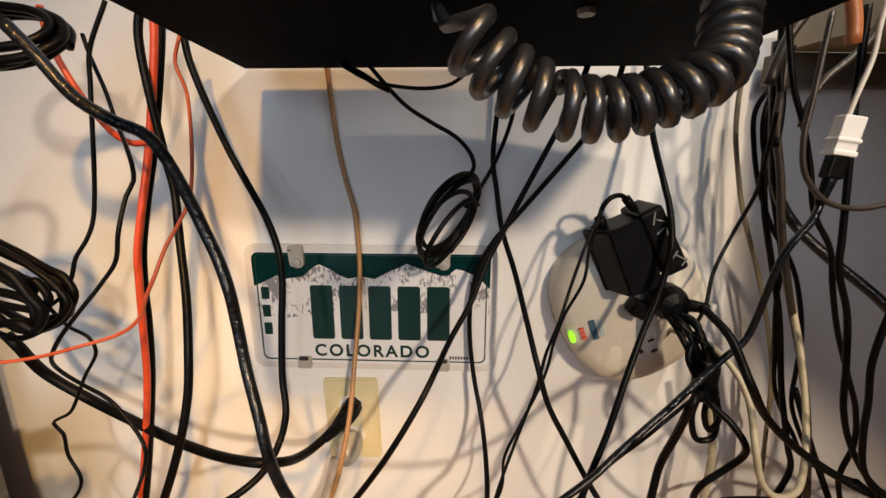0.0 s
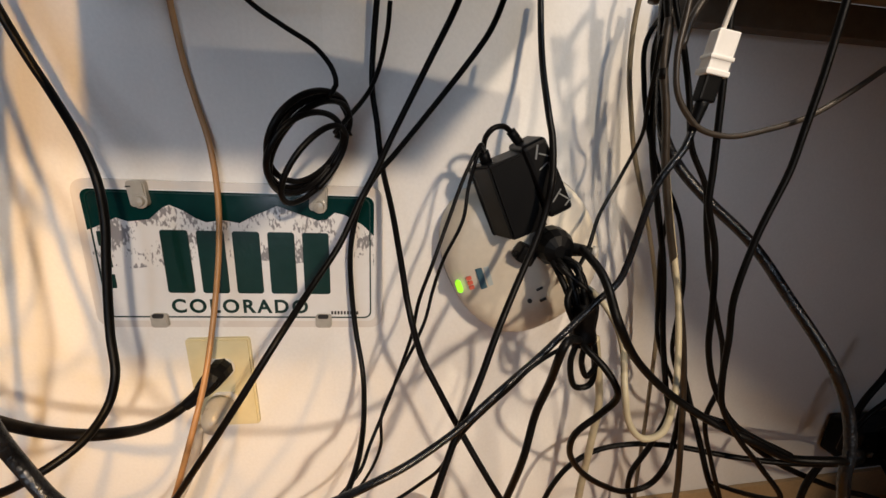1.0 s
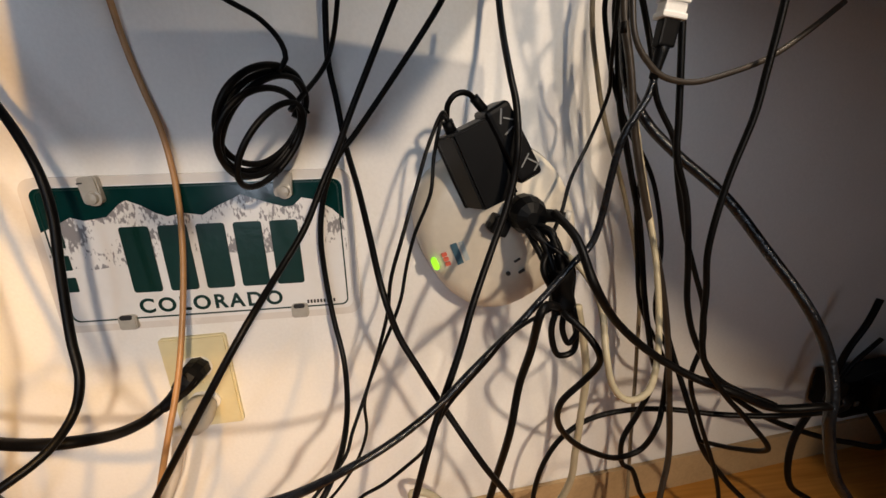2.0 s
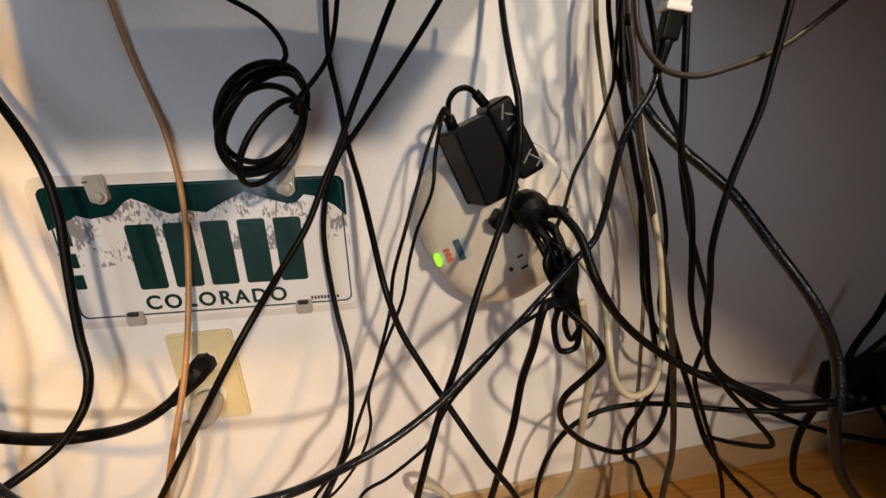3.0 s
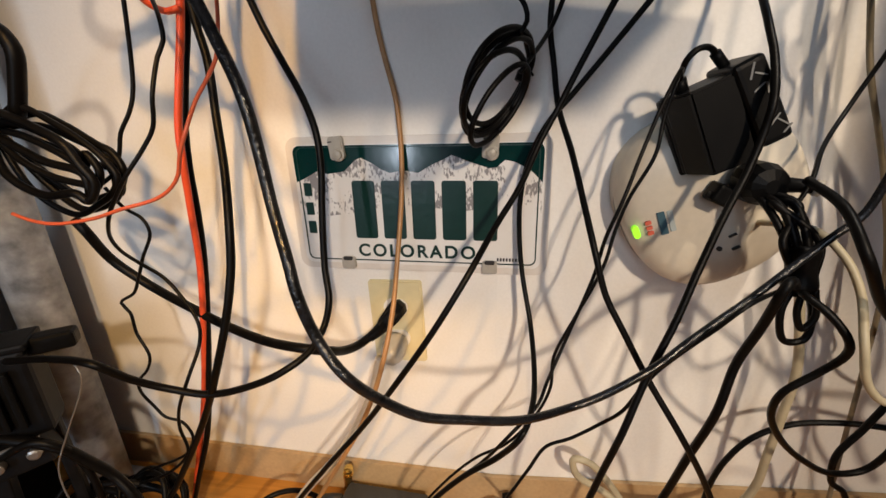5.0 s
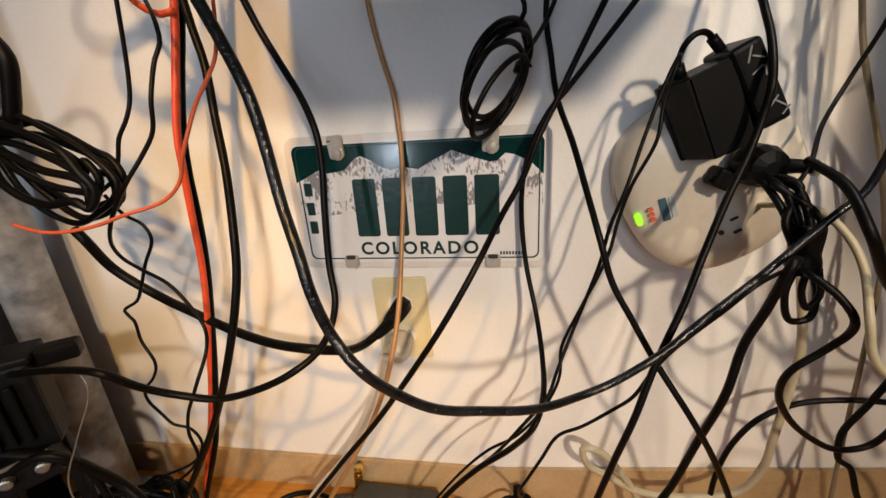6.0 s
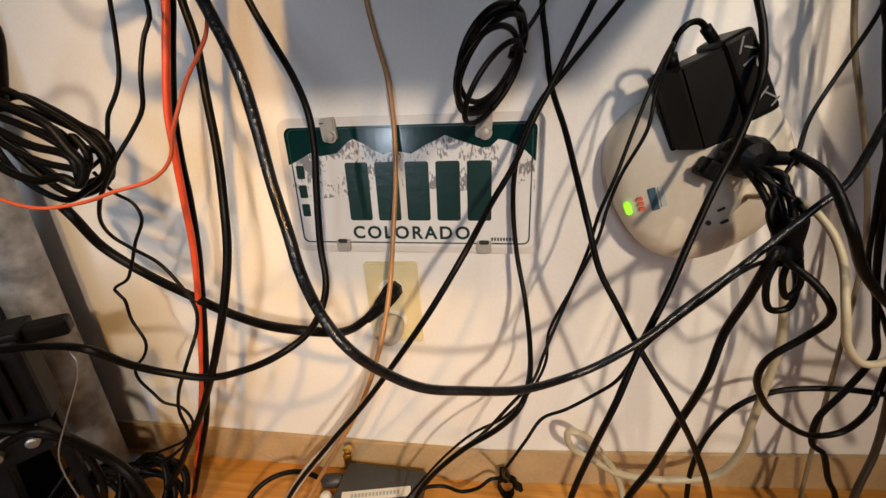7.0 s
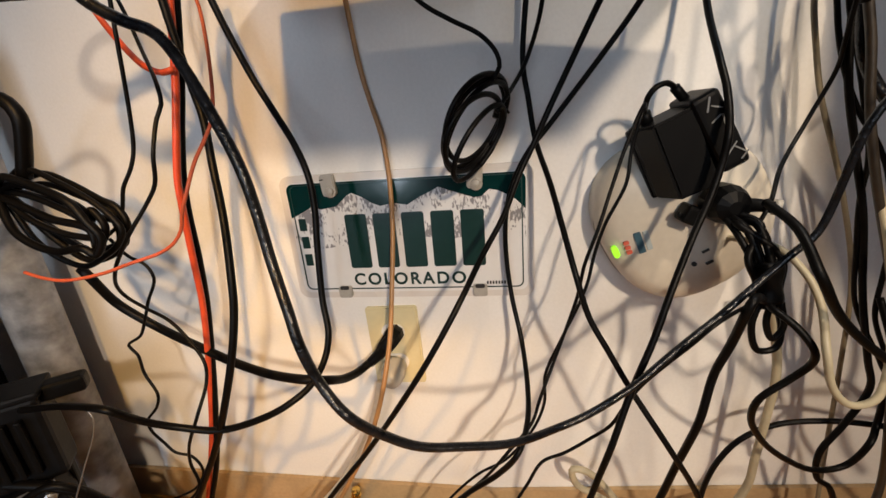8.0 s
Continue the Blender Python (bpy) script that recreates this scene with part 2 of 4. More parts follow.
def wall_strip(name, z0, z1, front, back, mat, x0=-1.6, x1=1.7):
    bm = bmesh.new()
    cols = []
    for x in (x0, KINK, x1):
        y = wall_y(x)
        cols.append([bm.verts.new((x, y + o, z)) for o, z in ((front, z0), (front, z1), (back, z1), (back, z0))])
    for a, b in zip(cols, cols[1:]):
        for i in range(4):
            bm.faces.new((a[i], a[(i + 1) % 4], b[(i + 1) % 4], b[i]))
    bm.faces.new(cols[0]), bm.faces.new(cols[-1])
    return finish(name, bm, mat)


tagged(wall_strip("wall_north", 0.0, 2.4, 0.0, 0.12, M_WALL), "off-white painted wall with faint scuffs", "wall", kind="structure")
base = wall_strip("baseboard", 0.0, 0.062, -0.007, -0.001, M_BASE)
tagged(base, "tan vinyl baseboard along the wall", "baseboard", kind="structure")
tagged(finish("floor", box(-1.6, 1.7, -2.6, 0.3, -0.08, 0.0), M_FLOOR), "orange-brown varnished wooden floor", "floor", kind="structure")
tagged(finish("ceiling", box(-1.6, 1.7, -2.6, 0.3, 2.4, 2.5), M_ROOM), "plain ceiling", "ceiling", kind="structure")
bm = box(-1.6, -0.8, -2.72, -2.6, 0, 2.4)
for x0, x1, z0, z1 in ((0.5, 1.7, 0, 2.4), (-0.8, 0.5, 0, 0.7), (-0.8, 0.5, 1.8, 2.4)):
    more = box(x0, x1, -2.72, -2.6, z0, z1)
    tmp = bpy.data.meshes.new("join")
    more.to_mesh(tmp)
    more.free()
    bm.from_mesh(tmp)
    bpy.data.meshes.remove(tmp)
tagged(finish("wall_south", bm, M_ROOM), "plain wall with a window opening", "wall", kind="structure")
tagged(finish("wall_west", box(-1.72, -1.6, -2.72, 0.12, 0, 2.4), M_ROOM), "plain side wall", "wall", kind="structure")
tagged(finish("wall_east", box(1.7, 1.82, -2.72, 0.3, 0, 2.4), M_ROOM), "plain side wall", "wall", kind="structure")

# ---- the desks overhead ----
desk = thing("black_desk_panel", "black speckled laminate desk panel seen from below", "desk", (0.1, -0.4, 0.745))
bm = bmesh.new()
pts = [(-0.207, 0.345), (0.232, 0.345), (0.228, -0.02), (-0.175, -0.02)]
f = bm.faces.new([bm.verts.new((x, y, 0)) for x, y in pts])
e = bmesh.ops.extrude_face_region(bm, geom=[f])
bmesh.ops.translate(bm, vec=(0, 0, 0.028), verts=[v for v in e["geom"] if isinstance(v, bmesh.types.BMVert)])
bmesh.ops.bevel(bm, geom=bm.edges[:], offset=0.002, segments=2, affect="EDGES")
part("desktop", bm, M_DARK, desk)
for x, y in ((0.085, 0.19), (0.02, 0.05)):
    part("screw", lathe([(0.001, -0.004), (0.005, -0.003), (0.006, 0.001)], 12), M_WIRE, desk, "small steel screw head", m=Matrix.Translation((x, y, 0)))

side_desk = thing("side_desk", "grey-tan laminate side desk standing against the wall", "desk", (0.43, -0.05, 0.77))
bm = bmesh.new()
# The unseen front reaches far forward to keep light off the right wall.
f = bm.faces.new([bm.verts.new((x, y, 0)) for x, y in ((0.022, 0.05), (1.2, 0.14), (1.2, -0.95), (0.40, -0.95), (0.17, -0.67))])
e = bmesh.ops.extrude_face_region(bm, geom=[f])
bmesh.ops.translate(bm, vec=(0, 0, 0.03), verts=[v for v in e["geom"] if isinstance(v, bmesh.types.BMVert)])
part("desktop", bm, M_TAN_DESK, side_desk)
part("rail", box(0.02, 1.2, -0.012, 0.012, -0.034, -0.001, 0.001), M_BROWN, side_desk, "dark brown wooden rail under the desktop", m=pose(0, 0.056, 0, 0, 0, math.degrees(math.atan(LEAN_BACK))))
# Out-of-view block, added to shade the far right wall.
part("shading_pedestal", box(0.47, 0.80, -0.66, -0.44, -0.77, -0.001, 0.002), M_TAN_DESK, side_desk)
part("end_panel", box(1.16, 1.19, -0.66, -0.02, -0.77, -0.001, 0.002), M_TAN_DESK, side_desk)

# ---- number plate in its frame ----
PX, PZ = 0.001, 0.471
plate = thing("licence_plate", "white and green mountain licence plate in a milky plastic frame", "licence plate", (PX, 0, PZ))
W, H = 0.1495, 0.0745
part("holder", ring(rounded(-W - 0.008, W + 0.008, -H - 0.008, H + 0.009, 0.014), rounded(-W + 0.001, W - 0.001, -H + 0.001, H - 0.001, 0.008), -0.0055, -0.0005), M_FRAME, plate, "milky translucent plastic holder")
part("plate_body", slab(rounded(-W, W, -H, H, 0.010), -0.0062, -0.001, 0.0006), M_PLATE, plate)
ridge = [(-0.148, 0.030), (-0.138, 0.034), (-0.118, 0.044), (-0.106, 0.040), (-0.085, 0.043), (-0.070, 0.056), (-0.063, 0.059), (-0.050, 0.053), (-0.038, 0.045),
         (-0.028, 0.041), (-0.012, 0.044), (0.006, 0.041), (0.022, 0.050), (0.036, 0.056), (0.046, 0.061), (0.056, 0.057), (0.070, 0.052), (0.088, 0.046), (0.097, 0.047),
         (0.106, 0.055), (0.116, 0.053), (0.126, 0.048), (0.136, 0.042), (0.148, 0.030)]
top = rounded(-W + 0.001, W - 0.001, -H, H - 0.001, 0.009)[:14]
part("sky", slab(list(reversed(ridge)) + top[7:14][::-1] + top[0:7][::-1], -0.0067, -0.0062), M_GREEN, plate, "dark green enamel sky")
foot = [(0.148, -0.005), (0.11, 0.004), (0.06, -0.004), (0.0, 0.002), (-0.06, -0.006), (-0.11, -0.012), (-0.148, -0.006)]
part("mountain_range", slab(ridge + foot, -0.0066, -0.0061), M_SNOW, plate, "white mountains with grey rock flecks")
part("border", ring(rounded(-0.1445, 0.1445, -0.0700, 0.0720, 0.008), rounded(-0.1430, 0.1430, -0.0685, 0.0705, 0.007), -0.0070, -0.0062), M_INK, plate, "thin dark green border line")
for i in range(5):
    part("number_bar", slab(rounded(-0.077 + i * 0.0368, -0.077 + i * 0.0368 + 0.0285, -0.040, 0.032, 0.003, 3), -0.0074, -0.0062, 0.0004), M_INK, plate, "embossed dark green bar")
for z in (0.021, -0.003, -0.027):
    part("side_bar", slab(rounded(-0.1395, -0.1295, z - 0.008, z + 0.008, 0.001, 2), -0.0071, -0.0062), M_INK, plate, "small dark green bar")
lettering("COLORADO", 0.0226, pose(-0.0015, -0.0072, -0.0565, 90, 0, 0), M_INK, plate, "state_lettering", 0.00055)
for i in range(9):
    part("sticker_bar", slab(rounded(0.0985 + i * 0.0036, 0.0985 + i * 0.0036 + 0.0022, -0.0655, -0.0615, 0.0003, 1), -0.0069, -0.0062), M_PRINT, plate)
for sx in (-1, 1):
    up = part("clip", slab(rounded(-0.009, 0.009, -0.012, 0.015, 0.004, 4), -0.0125, -0.004, 0.0015), M_CLEAR, plate, "cloudy plastic clip", m=Matrix.Translation((sx * 0.090, 0, 0.069)) @ pose(0, 0, 0, 0, sx * 5, 0))
    part("slit", box(-0.0085, -0.0035, -0.0130, -0.0120, 0.0085, 0.0100), M_PRINT, up, "dark slit")
    part("bolt_ring", lathe([(0.0078, -0.0005), (0.0078, 0.0010), (0.0066, 0.0015)], 18), M_CLEAR, up, "cloudy washer", m=pose(0.002, -0.012, -0.006, 90, 0, 0))
    part("bolt", lathe([(0.001, 0.006), (0.005, 0.005), (0.006, 0.0)], 14), M_CLEAR, up, m=pose(0.002, -0.012, -0.006, 90, 0, 0))
    low = part("clip", slab(rounded(-0.009, 0.009, -0.009, 0.007, 0.003, 4), -0.0110, -0.004, 0.001), M_CLEAR, plate, "cloudy plastic clip", m=Matrix.Translation((sx * 0.090, 0, -0.072)))
    part("slot", slab(rounded(-0.006, 0.006, 0.003, 0.008, 0.002, 3), -0.0116, -0.010), M_PRINT, low, "dark bolt slot")

# ---- wall outlet ----
outlet = thing("wall_outlet", "ivory duplex wall outlet with two white sockets", "outlet", m=pose(-0.031, 0, 0.313, 0, -1.5, 0))
part("cover", slab(rounded(-0.036, 0.036, -0.060, 0.060, 0.004), -0.006, -0.0003, 0.002), M_IVORY, outlet)
for z in (0.023, -0.023):
    s = part("socket", slab([(0.0165 * math.cos(t), 0.0145 * max(-0.85, min(0.85, math.sin(t)))) for t in [2 * math.pi * i / 28 for i in range(28)]], -0.0085, -0.004, 0.0006), M_WHITE, outlet, "white socket face", m=Matrix.Translation((0, 0, z)))
    for x in (-0.006, 0.006):
        part("slot", box(x - 0.001, x + 0.001, -0.0088, -0.0080, -0.004, 0.004), M_PRINT, s)
part("screw", lathe([(0.001, 0.0015), (0.003, 0.001), (0.003, 0)], 10), M_IVORY, outlet, m=pose(0, -0.006, 0, 90, 0, 0))

black_plug = thing("power_plug", "black angled power plug in the upper socket", "plug", (-0.030, -0.0088, 0.335))
part("plug_body", tube(spline([(0.001, 0.0, 0.001), (0.001, -0.014, 0.002), (-0.004, -0.021, -0.004), (-0.012, -0.022, -0.013)], 0.003), 0.0132, 8, taper=lambda t: 1 - 0.28 * t * t), M_BLACK, black_plug)
part("grip", box(-0.009, 0.009, -0.005, 0.005, -0.011, 0.011, 0.003, 2), M_BLACK, black_plug, m=pose(-0.004, -0.023, -0.003, 0, 42, 0))
part("strain_relief", tube(spline([(-0.011, -0.022, -0.012), (-0.020, -0.024, -0.021), (-0.030, -0.028, -0.029)], 0.003), 0.0088, 10, taper=lambda t: 1 - 0.3 * t), M_BLACK, black_plug, smooth=True)

white_plug = thing("white_plug", "cloudy white round plug in the lower socket", "plug", (-0.033, -0.009, 0.289))
part("plug_body", lathe([(0.015, 0.0), (0.0165, 0.004), (0.0165, 0.020), (0.013, 0.030), (0.008, 0.036)], 20), M_CLEAR, white_plug, smooth=True, m=pose(0, 0, 0, 112, 0, 0))

# ---- wall surge protector ----
SX, SZ = 0.3150, 0.4870
surge = thing("surge_protector", "off-white rounded wall surge protector with six outlets", "surge protector", m=pose(SX, 0.0, SZ, 0, -28, 0))
bm = bmesh.new()
rows = []
for k, y in ((1.0, 0.012), (1.0, -0.018), (0.97, -0.028), (0.90, -0.036), (0.78, -0.041), (0.5, -0.044), (0.2, -0.045)):
    row = []
    for i in range(48):
        t = 2 * math.pi * i / 48
        c, s = math.cos(t), math.sin(t)
        row.append(bm.verts.new((k * 0.086 * math.copysign(abs(c) ** 0.86, c), y, k * 0.091 * math.copysign(abs(s) ** 0.86, s) * (1.0 - 0.08 * c))))
    rows.append(row)
for a, b in zip(rows, rows[1:]):
    for i in range(48):
        bm.faces.new((a[i], a[(i + 1) % 48], b[(i + 1) % 48], b[i]))
bm.faces.new(rows[-1]), bm.faces.new(rows[0])
part("housing", bm, M_SURGE, surge, smooth=True)
# Grey ring puts the shadow line along the housing's seam into colour.
part("seam", ring(rounded(-0.0872, 0.0872, -0.0905, 0.0905, 0.080, 10), rounded(-0.0842, 0.0842, -0.0875, 0.0875, 0.077, 10), -0.0085, -0.006), M_CLEAR, surge, "grey seam ring drawn for the shadow line round the housing")


def surge_patch(name, x, z, w, h, mat, turn, label="", y=-0.0435, thick=0.0012, r=0.001):
    m = surge.matrix_basis.inverted() @ Matrix.Translation((x, y, z)) @ pose(0, 0, 0, 0, turn, 0)
    return part(name, slab(rounded(-w / 2, w / 2, -h / 2, h / 2, r, 3), -thick, 0.004, 0), mat, surge, label, m=m)


surge_patch("power_light", 0.243, 0.455, 0.0065, 0.014, M_LED, -22, "lit green oval lamp", y=-0.0405, r=0.0034)
for dx, dz in ((-0.0020, 0.0052), (0.0, 0.0), (0.0020, -0.0052)):
    surge_patch("logo_mark", 0.2545 + dx, 0.4605 + dz, 0.0058, 0.0040, M_LOGO_RED, -20, "red logo block", y=-0.0425, r=0.0012)
surge_patch("logo_panel", 0.266, 0.466, 0.007, 0.024, M_LOGO_BLUE, -20, "blue-grey label", y=-0.0432, r=0.0005)
surge_patch("logo_print", 0.2735, 0.469, 0.005, 0.022, M_LOGO_PALE, -20, "pale fine print", y=-0.0437, r=0.0005)
for x, z, t in ((0.331, 0.4555, 60), (0.3365, 0.4425, 60)):
    surge_patch("slot", x, z, 0.0022, 0.0075, M_PRINT, t, "dark outlet slot", y=-0.0450, r=0.0004)
surge_patch("slot", 0.3215, 0.441, 0.005, 0.005, M_PRINT, 0, "round earth hole", y=-0.0450, r=0.0024)

# ---- the power bricks on it ----
brick = thing("power_adapter", "black boxy power adapter plugged into the surge protector", "power adapter", m=pose(0.287, -0.060, 0.561, 0, -24, 0), group="power adapters")
bm = slab([(-0.029, 0.020), (-0.029, 0.006), (-0.0185, -0.027), (0.0165, -0.027), (0.0165, 0.020)], -0.037, 0.037)
bmesh.ops.bevel(bm, geom=bm.edges[:], offset=0.0022, segments=2, affect="EDGES")
part("case", bm, M_BLACK, brick, m=Matrix(((1, 0, 0, 0), (0, 0, 1, 0), (0, 1, 0, 0), (0, 0, 0, 1))))
part("back_shell", box(-0.0305, 0.017, 0.012, 0.023, -0.0385, 0.0355, 0.003, 2), M_BLACK, brick)
part("strain_relief", tube(spline([(-0.014, 0, 0.036), (-0.014, -0.002, 0.048)]), 0.0055), M_BLACK, brick, smooth=True)
brick2 = thing("power_adapter", "black power adapter with silver marker scrawl", "power adapter", m=pose(0.3105, -0.060, 0.579, 0, -29, 0), group="power adapters")
part("case", box(-0.0115, 0.0125, -0.028, 0.024, -0.036, 0.036, 0.005, 3), M_BLACK, brick2)
for x, z, w, h, a in ((0.000, 0.026, 0.0015, 0.013, 30), (0.005, 0.021, 0.0012, 0.010, -50), (0.001, 0.012, 0.0012, 0.010, 70), (0.006, 0.009, 0.0012, 0.009, 10),
                      (0.002, -0.018, 0.0012, 0.014, 55), (0.008, -0.022, 0.0012, 0.012, -35), (0.009, -0.028, 0.0012, 0.009, 60)):
    part("marker_bar", slab(rounded(-w / 2, w / 2, -h / 2, h / 2, 0.0006, 2), -0.0286, -0.0278), M_SCRAWL, brick2, "faded silver marker stroke", m=pose(x, 0, z, 0, a, 0))
part("strain_relief", tube(spline([(-0.004, 0, 0.034), (-0.008, -0.002, 0.050)]), 0.0045), M_BLACK, brick2, smooth=True)
tagged(finish("adapter_cable", tube(spline([(0.2795, -0.062, 0.617), (0.2765, -0.066, 0.6200), (0.269, -0.071, 0.6225), (0.260, -0.074, 0.6200), (0.2548, -0.072, 0.613), (0.2545, -0.063, 0.600)], 0.003), 0.0026), M_RUBBER, smooth=True),
       "short black lead looping over the adapters", "cable")
plug1 = thing("small_plug", "small black two-pin plug in the surge protector", "plug", m=pose(0.307, -0.048, 0.4985, 0, 25, 0) @ Matrix.Scale(0.88, 4))
part("plug_body", box(-0.0105, 0.0105, -0.022, 0.003, -0.0105, 0.0105, 0.004, 3), M_BLACK, plug1)
part("key", box(-0.0145, -0.009, -0.016, -0.006, -0.008, -0.001, 0.002), M_BLACK, plug1)
plug2 = thing("power_plug", "chunky black power plug with a thick cord", "plug", m=pose(0.331, -0.052, 0.511, 0, -12, 0))
part("plug_body", lathe([(0.017, 0.0), (0.019, 0.006), (0.019, 0.022), (0.015, 0.034), (0.006, 0.038)], 14), M_BLACK, plug2, m=pose(0, 0, 0, 90, 0, 0))
part("neck", tube(spline([(0.006, -0.022, -0.002), (0.022, -0.034, -0.004), (0.032, -0.04, -0.008)], 0.004), 0.0075, taper=lambda t: 1 - 0.35 * t), M_BLACK, plug2, smooth=True)
part("collar", tube(spline([(0.029, -0.038, -0.006), (0.033, -0.040, -0.008)], 0.002), 0.0072), M_CLEAR, plug2, "pale grey collar ring", smooth=True)

# ---- cords tied in a hank below the plugs ----
hank = thing("cord_hank", "black cord folded and tied in a hank with tape", "cable", (0.350, -0.104, 0.452))
for i in range(7):
    dx, dy = 0.0048 * (i - 3), 0.006 * (i % 2)
    part("strand", tube(spline([(-0.022 + dx * 0.5, 0.030 + dy, 0.056 - 0.002 * i), (-0.012 + dx * (1.1 if i % 3 else -0.6), 0.004 + dy, 0.046 - 0.003 * (i % 2)), (-0.004 + dx * 0.9, -0.010 + dy, 0.020), (0.002 + dx * 0.6, -0.012 + dy, -0.006), (0.004 + dx * 0.5, -0.010 + dy, -0.028)], 0.003), 0.0031), M_RUBBER, hank, smooth=True)
part("tape", tube(spline([(0.000, -0.008, 0.016), (0.001, -0.009, 0.004), (0.003, -0.009, -0.010), (0.004, -0.009, -0.020)], 0.003), 0.0128, 12, taper=lambda t: 0.92 + 0.08 * math.sin(8 * t)), M_RUBBER, hank, "lumpy black tape wrap", smooth=True)
part("loop", tube(spline([(0.000, -0.01, -0.018), (-0.006, -0.012, -0.044), (0.002, -0.013, -0.070), (0.016, -0.013, -0.068), (0.019, -0.012, -0.050), (0.010, -0.01, -0.018)], 0.002), 0.0030), M_RUBBER, hank, smooth=True)
part("loop", tube(spline([(0.004, -0.016, -0.018), (0.002, -0.018, -0.040), (0.009, -0.018, -0.055), (0.016, -0.018, -0.044), (0.012, -0.016, -0.020)], 0.002), 0.0028), M_RUBBER, hank, smooth=True)


# ---- coils ----
def coil(name, label, centre, axis_u, axis_v, turns, r, spread, seed, mat=M_RUBBER):
    """Loops of one cord round a centre, each a little off the last."""
    rnd = random.Random(seed)
    u, v = Vector(axis_u), Vector(axis_v)
    w = u.cross(v).normalized()
    ob = thing(name, label, "cable", centre)
    for k in range(turns):
        su, sv = 1 + rnd.uniform(-spread, spread) * 0.5, 1 + rnd.uniform(-spread, spread)
        off = u * rnd.uniform(-spread, spread) * 0.3 + v * rnd.uniform(-spread, spread) * 0.3 + w * (k - turns / 2) * r * 1.1
        pts = []
        for i in range(11):
            t = 2 * math.pi * i / 10 + 0.6 * k
            pts.append(off + u * su * math.cos(t) + v * sv * math.sin(t) + w * r * 1.1 * i / 10)
        part("loop", tube(spline(pts, 0.005), r, 8), mat, ob, smooth=True)
    return ob


tied_coil = thing("cable_coil", "black cord coiled and tied, hanging above the plate", "cable", (0.101, -0.072, 0.600))
long_axis, short_axis = Vector((0.0255, 0.012, 0.036)), Vector((0.0145, 0.036, -0.017))
for k, (grow, wide, slip, push) in enumerate(((1.0, 1.0, 0.0, 0.0), (0.95, 1.08, 0.10, -0.06), (1.04, 0.92, -0.06, 0.10), (0.86, 1.0, -0.20, 0.10), (0.92, 0.62, -0.30, 0.42))):
    pts = []
    for i in range(13):
        t = 2 * math.pi * i / 12 + 0.5 * k
        squash = 1 - 0.16 * max(0, math.sin(t)) * (1 if k < 4 else 0)
        pts.append(long_axis * (slip + grow * math.cos(t)) + short_axis * (push + wide * squash * math.sin(t)) + Vector((0.001, -0.003, 0)) * (k - 2 + i / 12))
    part("loop", tube(spline(pts, 0.004), 0.0027, 8), M_RUBBER, tied_coil, smooth=True)
part("tie", tube(spline([(0.0195, 0.032, 0.004), (0.0225, 0.034, 0.013)], 0.003), 0.0062, 8), M_RUBBER, tied_coil, "small black tie round the coiled cord", smooth=True)
part("tie_tail", tube(spline([(0.022, 0.030, 0.010), (0.028, 0.026, 0.012), (0.031, 0.026, 0.008)], 0.003), 0.0012, 6), M_RUBBER, tied_coil, smooth=True)
side_hank = thing("cable_hank", "thick black cord folded in a loose teardrop hank", "cable", (-0.30, -0.15, 0.54))
rnd = random.Random(8)
HIGH = ((-0.027, 0.052), (0.003, 0.041), (0.032, 0.022))
LOW = ((0.032, -0.036), (-0.006, -0.045), (-0.038, -0.022))


def across_hank(x, z, share):
    """A place between the hank's middle line and its rim."""
    middle_z = 0.035 - 0.40 * (x + 0.062)
    return middle_z + share * (z - middle_z)


for k, (rise, drop) in enumerate(((1.0, 1.0), (0.86, 0.96), (0.93, 0.62), (0.50, 0.80), (0.20, 0.42), (0.62, 0.10), (-0.10, 0.88))):
    y = 0.018 * math.sin(2.4 * k)
    w = [rnd.uniform(-0.002, 0.002) for n in range(8)]
    far = 0.006 * math.sin(1.9 * k)
    loop = [(-0.062, y * 0.3, 0.036)] + [(x + w[n], y, across_hank(x, z, rise) + w[n + 1]) for n, (x, z) in enumerate(HIGH)]
    loop += [(0.048 - 0.003 * k + w[3], y, 0.006 + far), (0.0575 - 0.0035 * k, y * 0.9, -0.010 + far), (0.048 - 0.003 * k + w[5], y, -0.025 + far)]
    loop += [(x + w[n + 2], y + w[n], across_hank(x, z, drop) + w[n + 3]) for n, (x, z) in enumerate(LOW)] + [(-0.064, y * 0.3, 0.030)]
    part("loop", tube(spline(loop, 0.002), 0.0030 + 0.0004 * (k % 3), 10), M_RUBBER, side_hank, smooth=True)
part("tie", tube(spline([(-0.070, 0, 0.035), (-0.058, 0, 0.034)], 0.004), 0.0095, 12, taper=lambda t: 0.85 + 0.15 * math.sin(3.1 * t)), M_RUBBER, side_hank, "black tie round the hank", smooth=True)
part("lead", tube(spline([(-0.20, -0.01, -0.078), (-0.14, -0.01, 0.06), (-0.055, -0.004, 0.114), (-0.022, 0, 0.116), (-0.010, 0, 0.100), (-0.018, 0, 0.072), (-0.030, 0, 0.046)]), 0.0065), M_RUBBER, side_hank, smooth=True)
coil("cable_coil", "black cord coiled near the desk underside", (-0.252, -0.15, 0.752), (0.045, 0.0, -0.004), (0.0, 0.02, 0.022), 4, 0.0035, 0.3, 5)

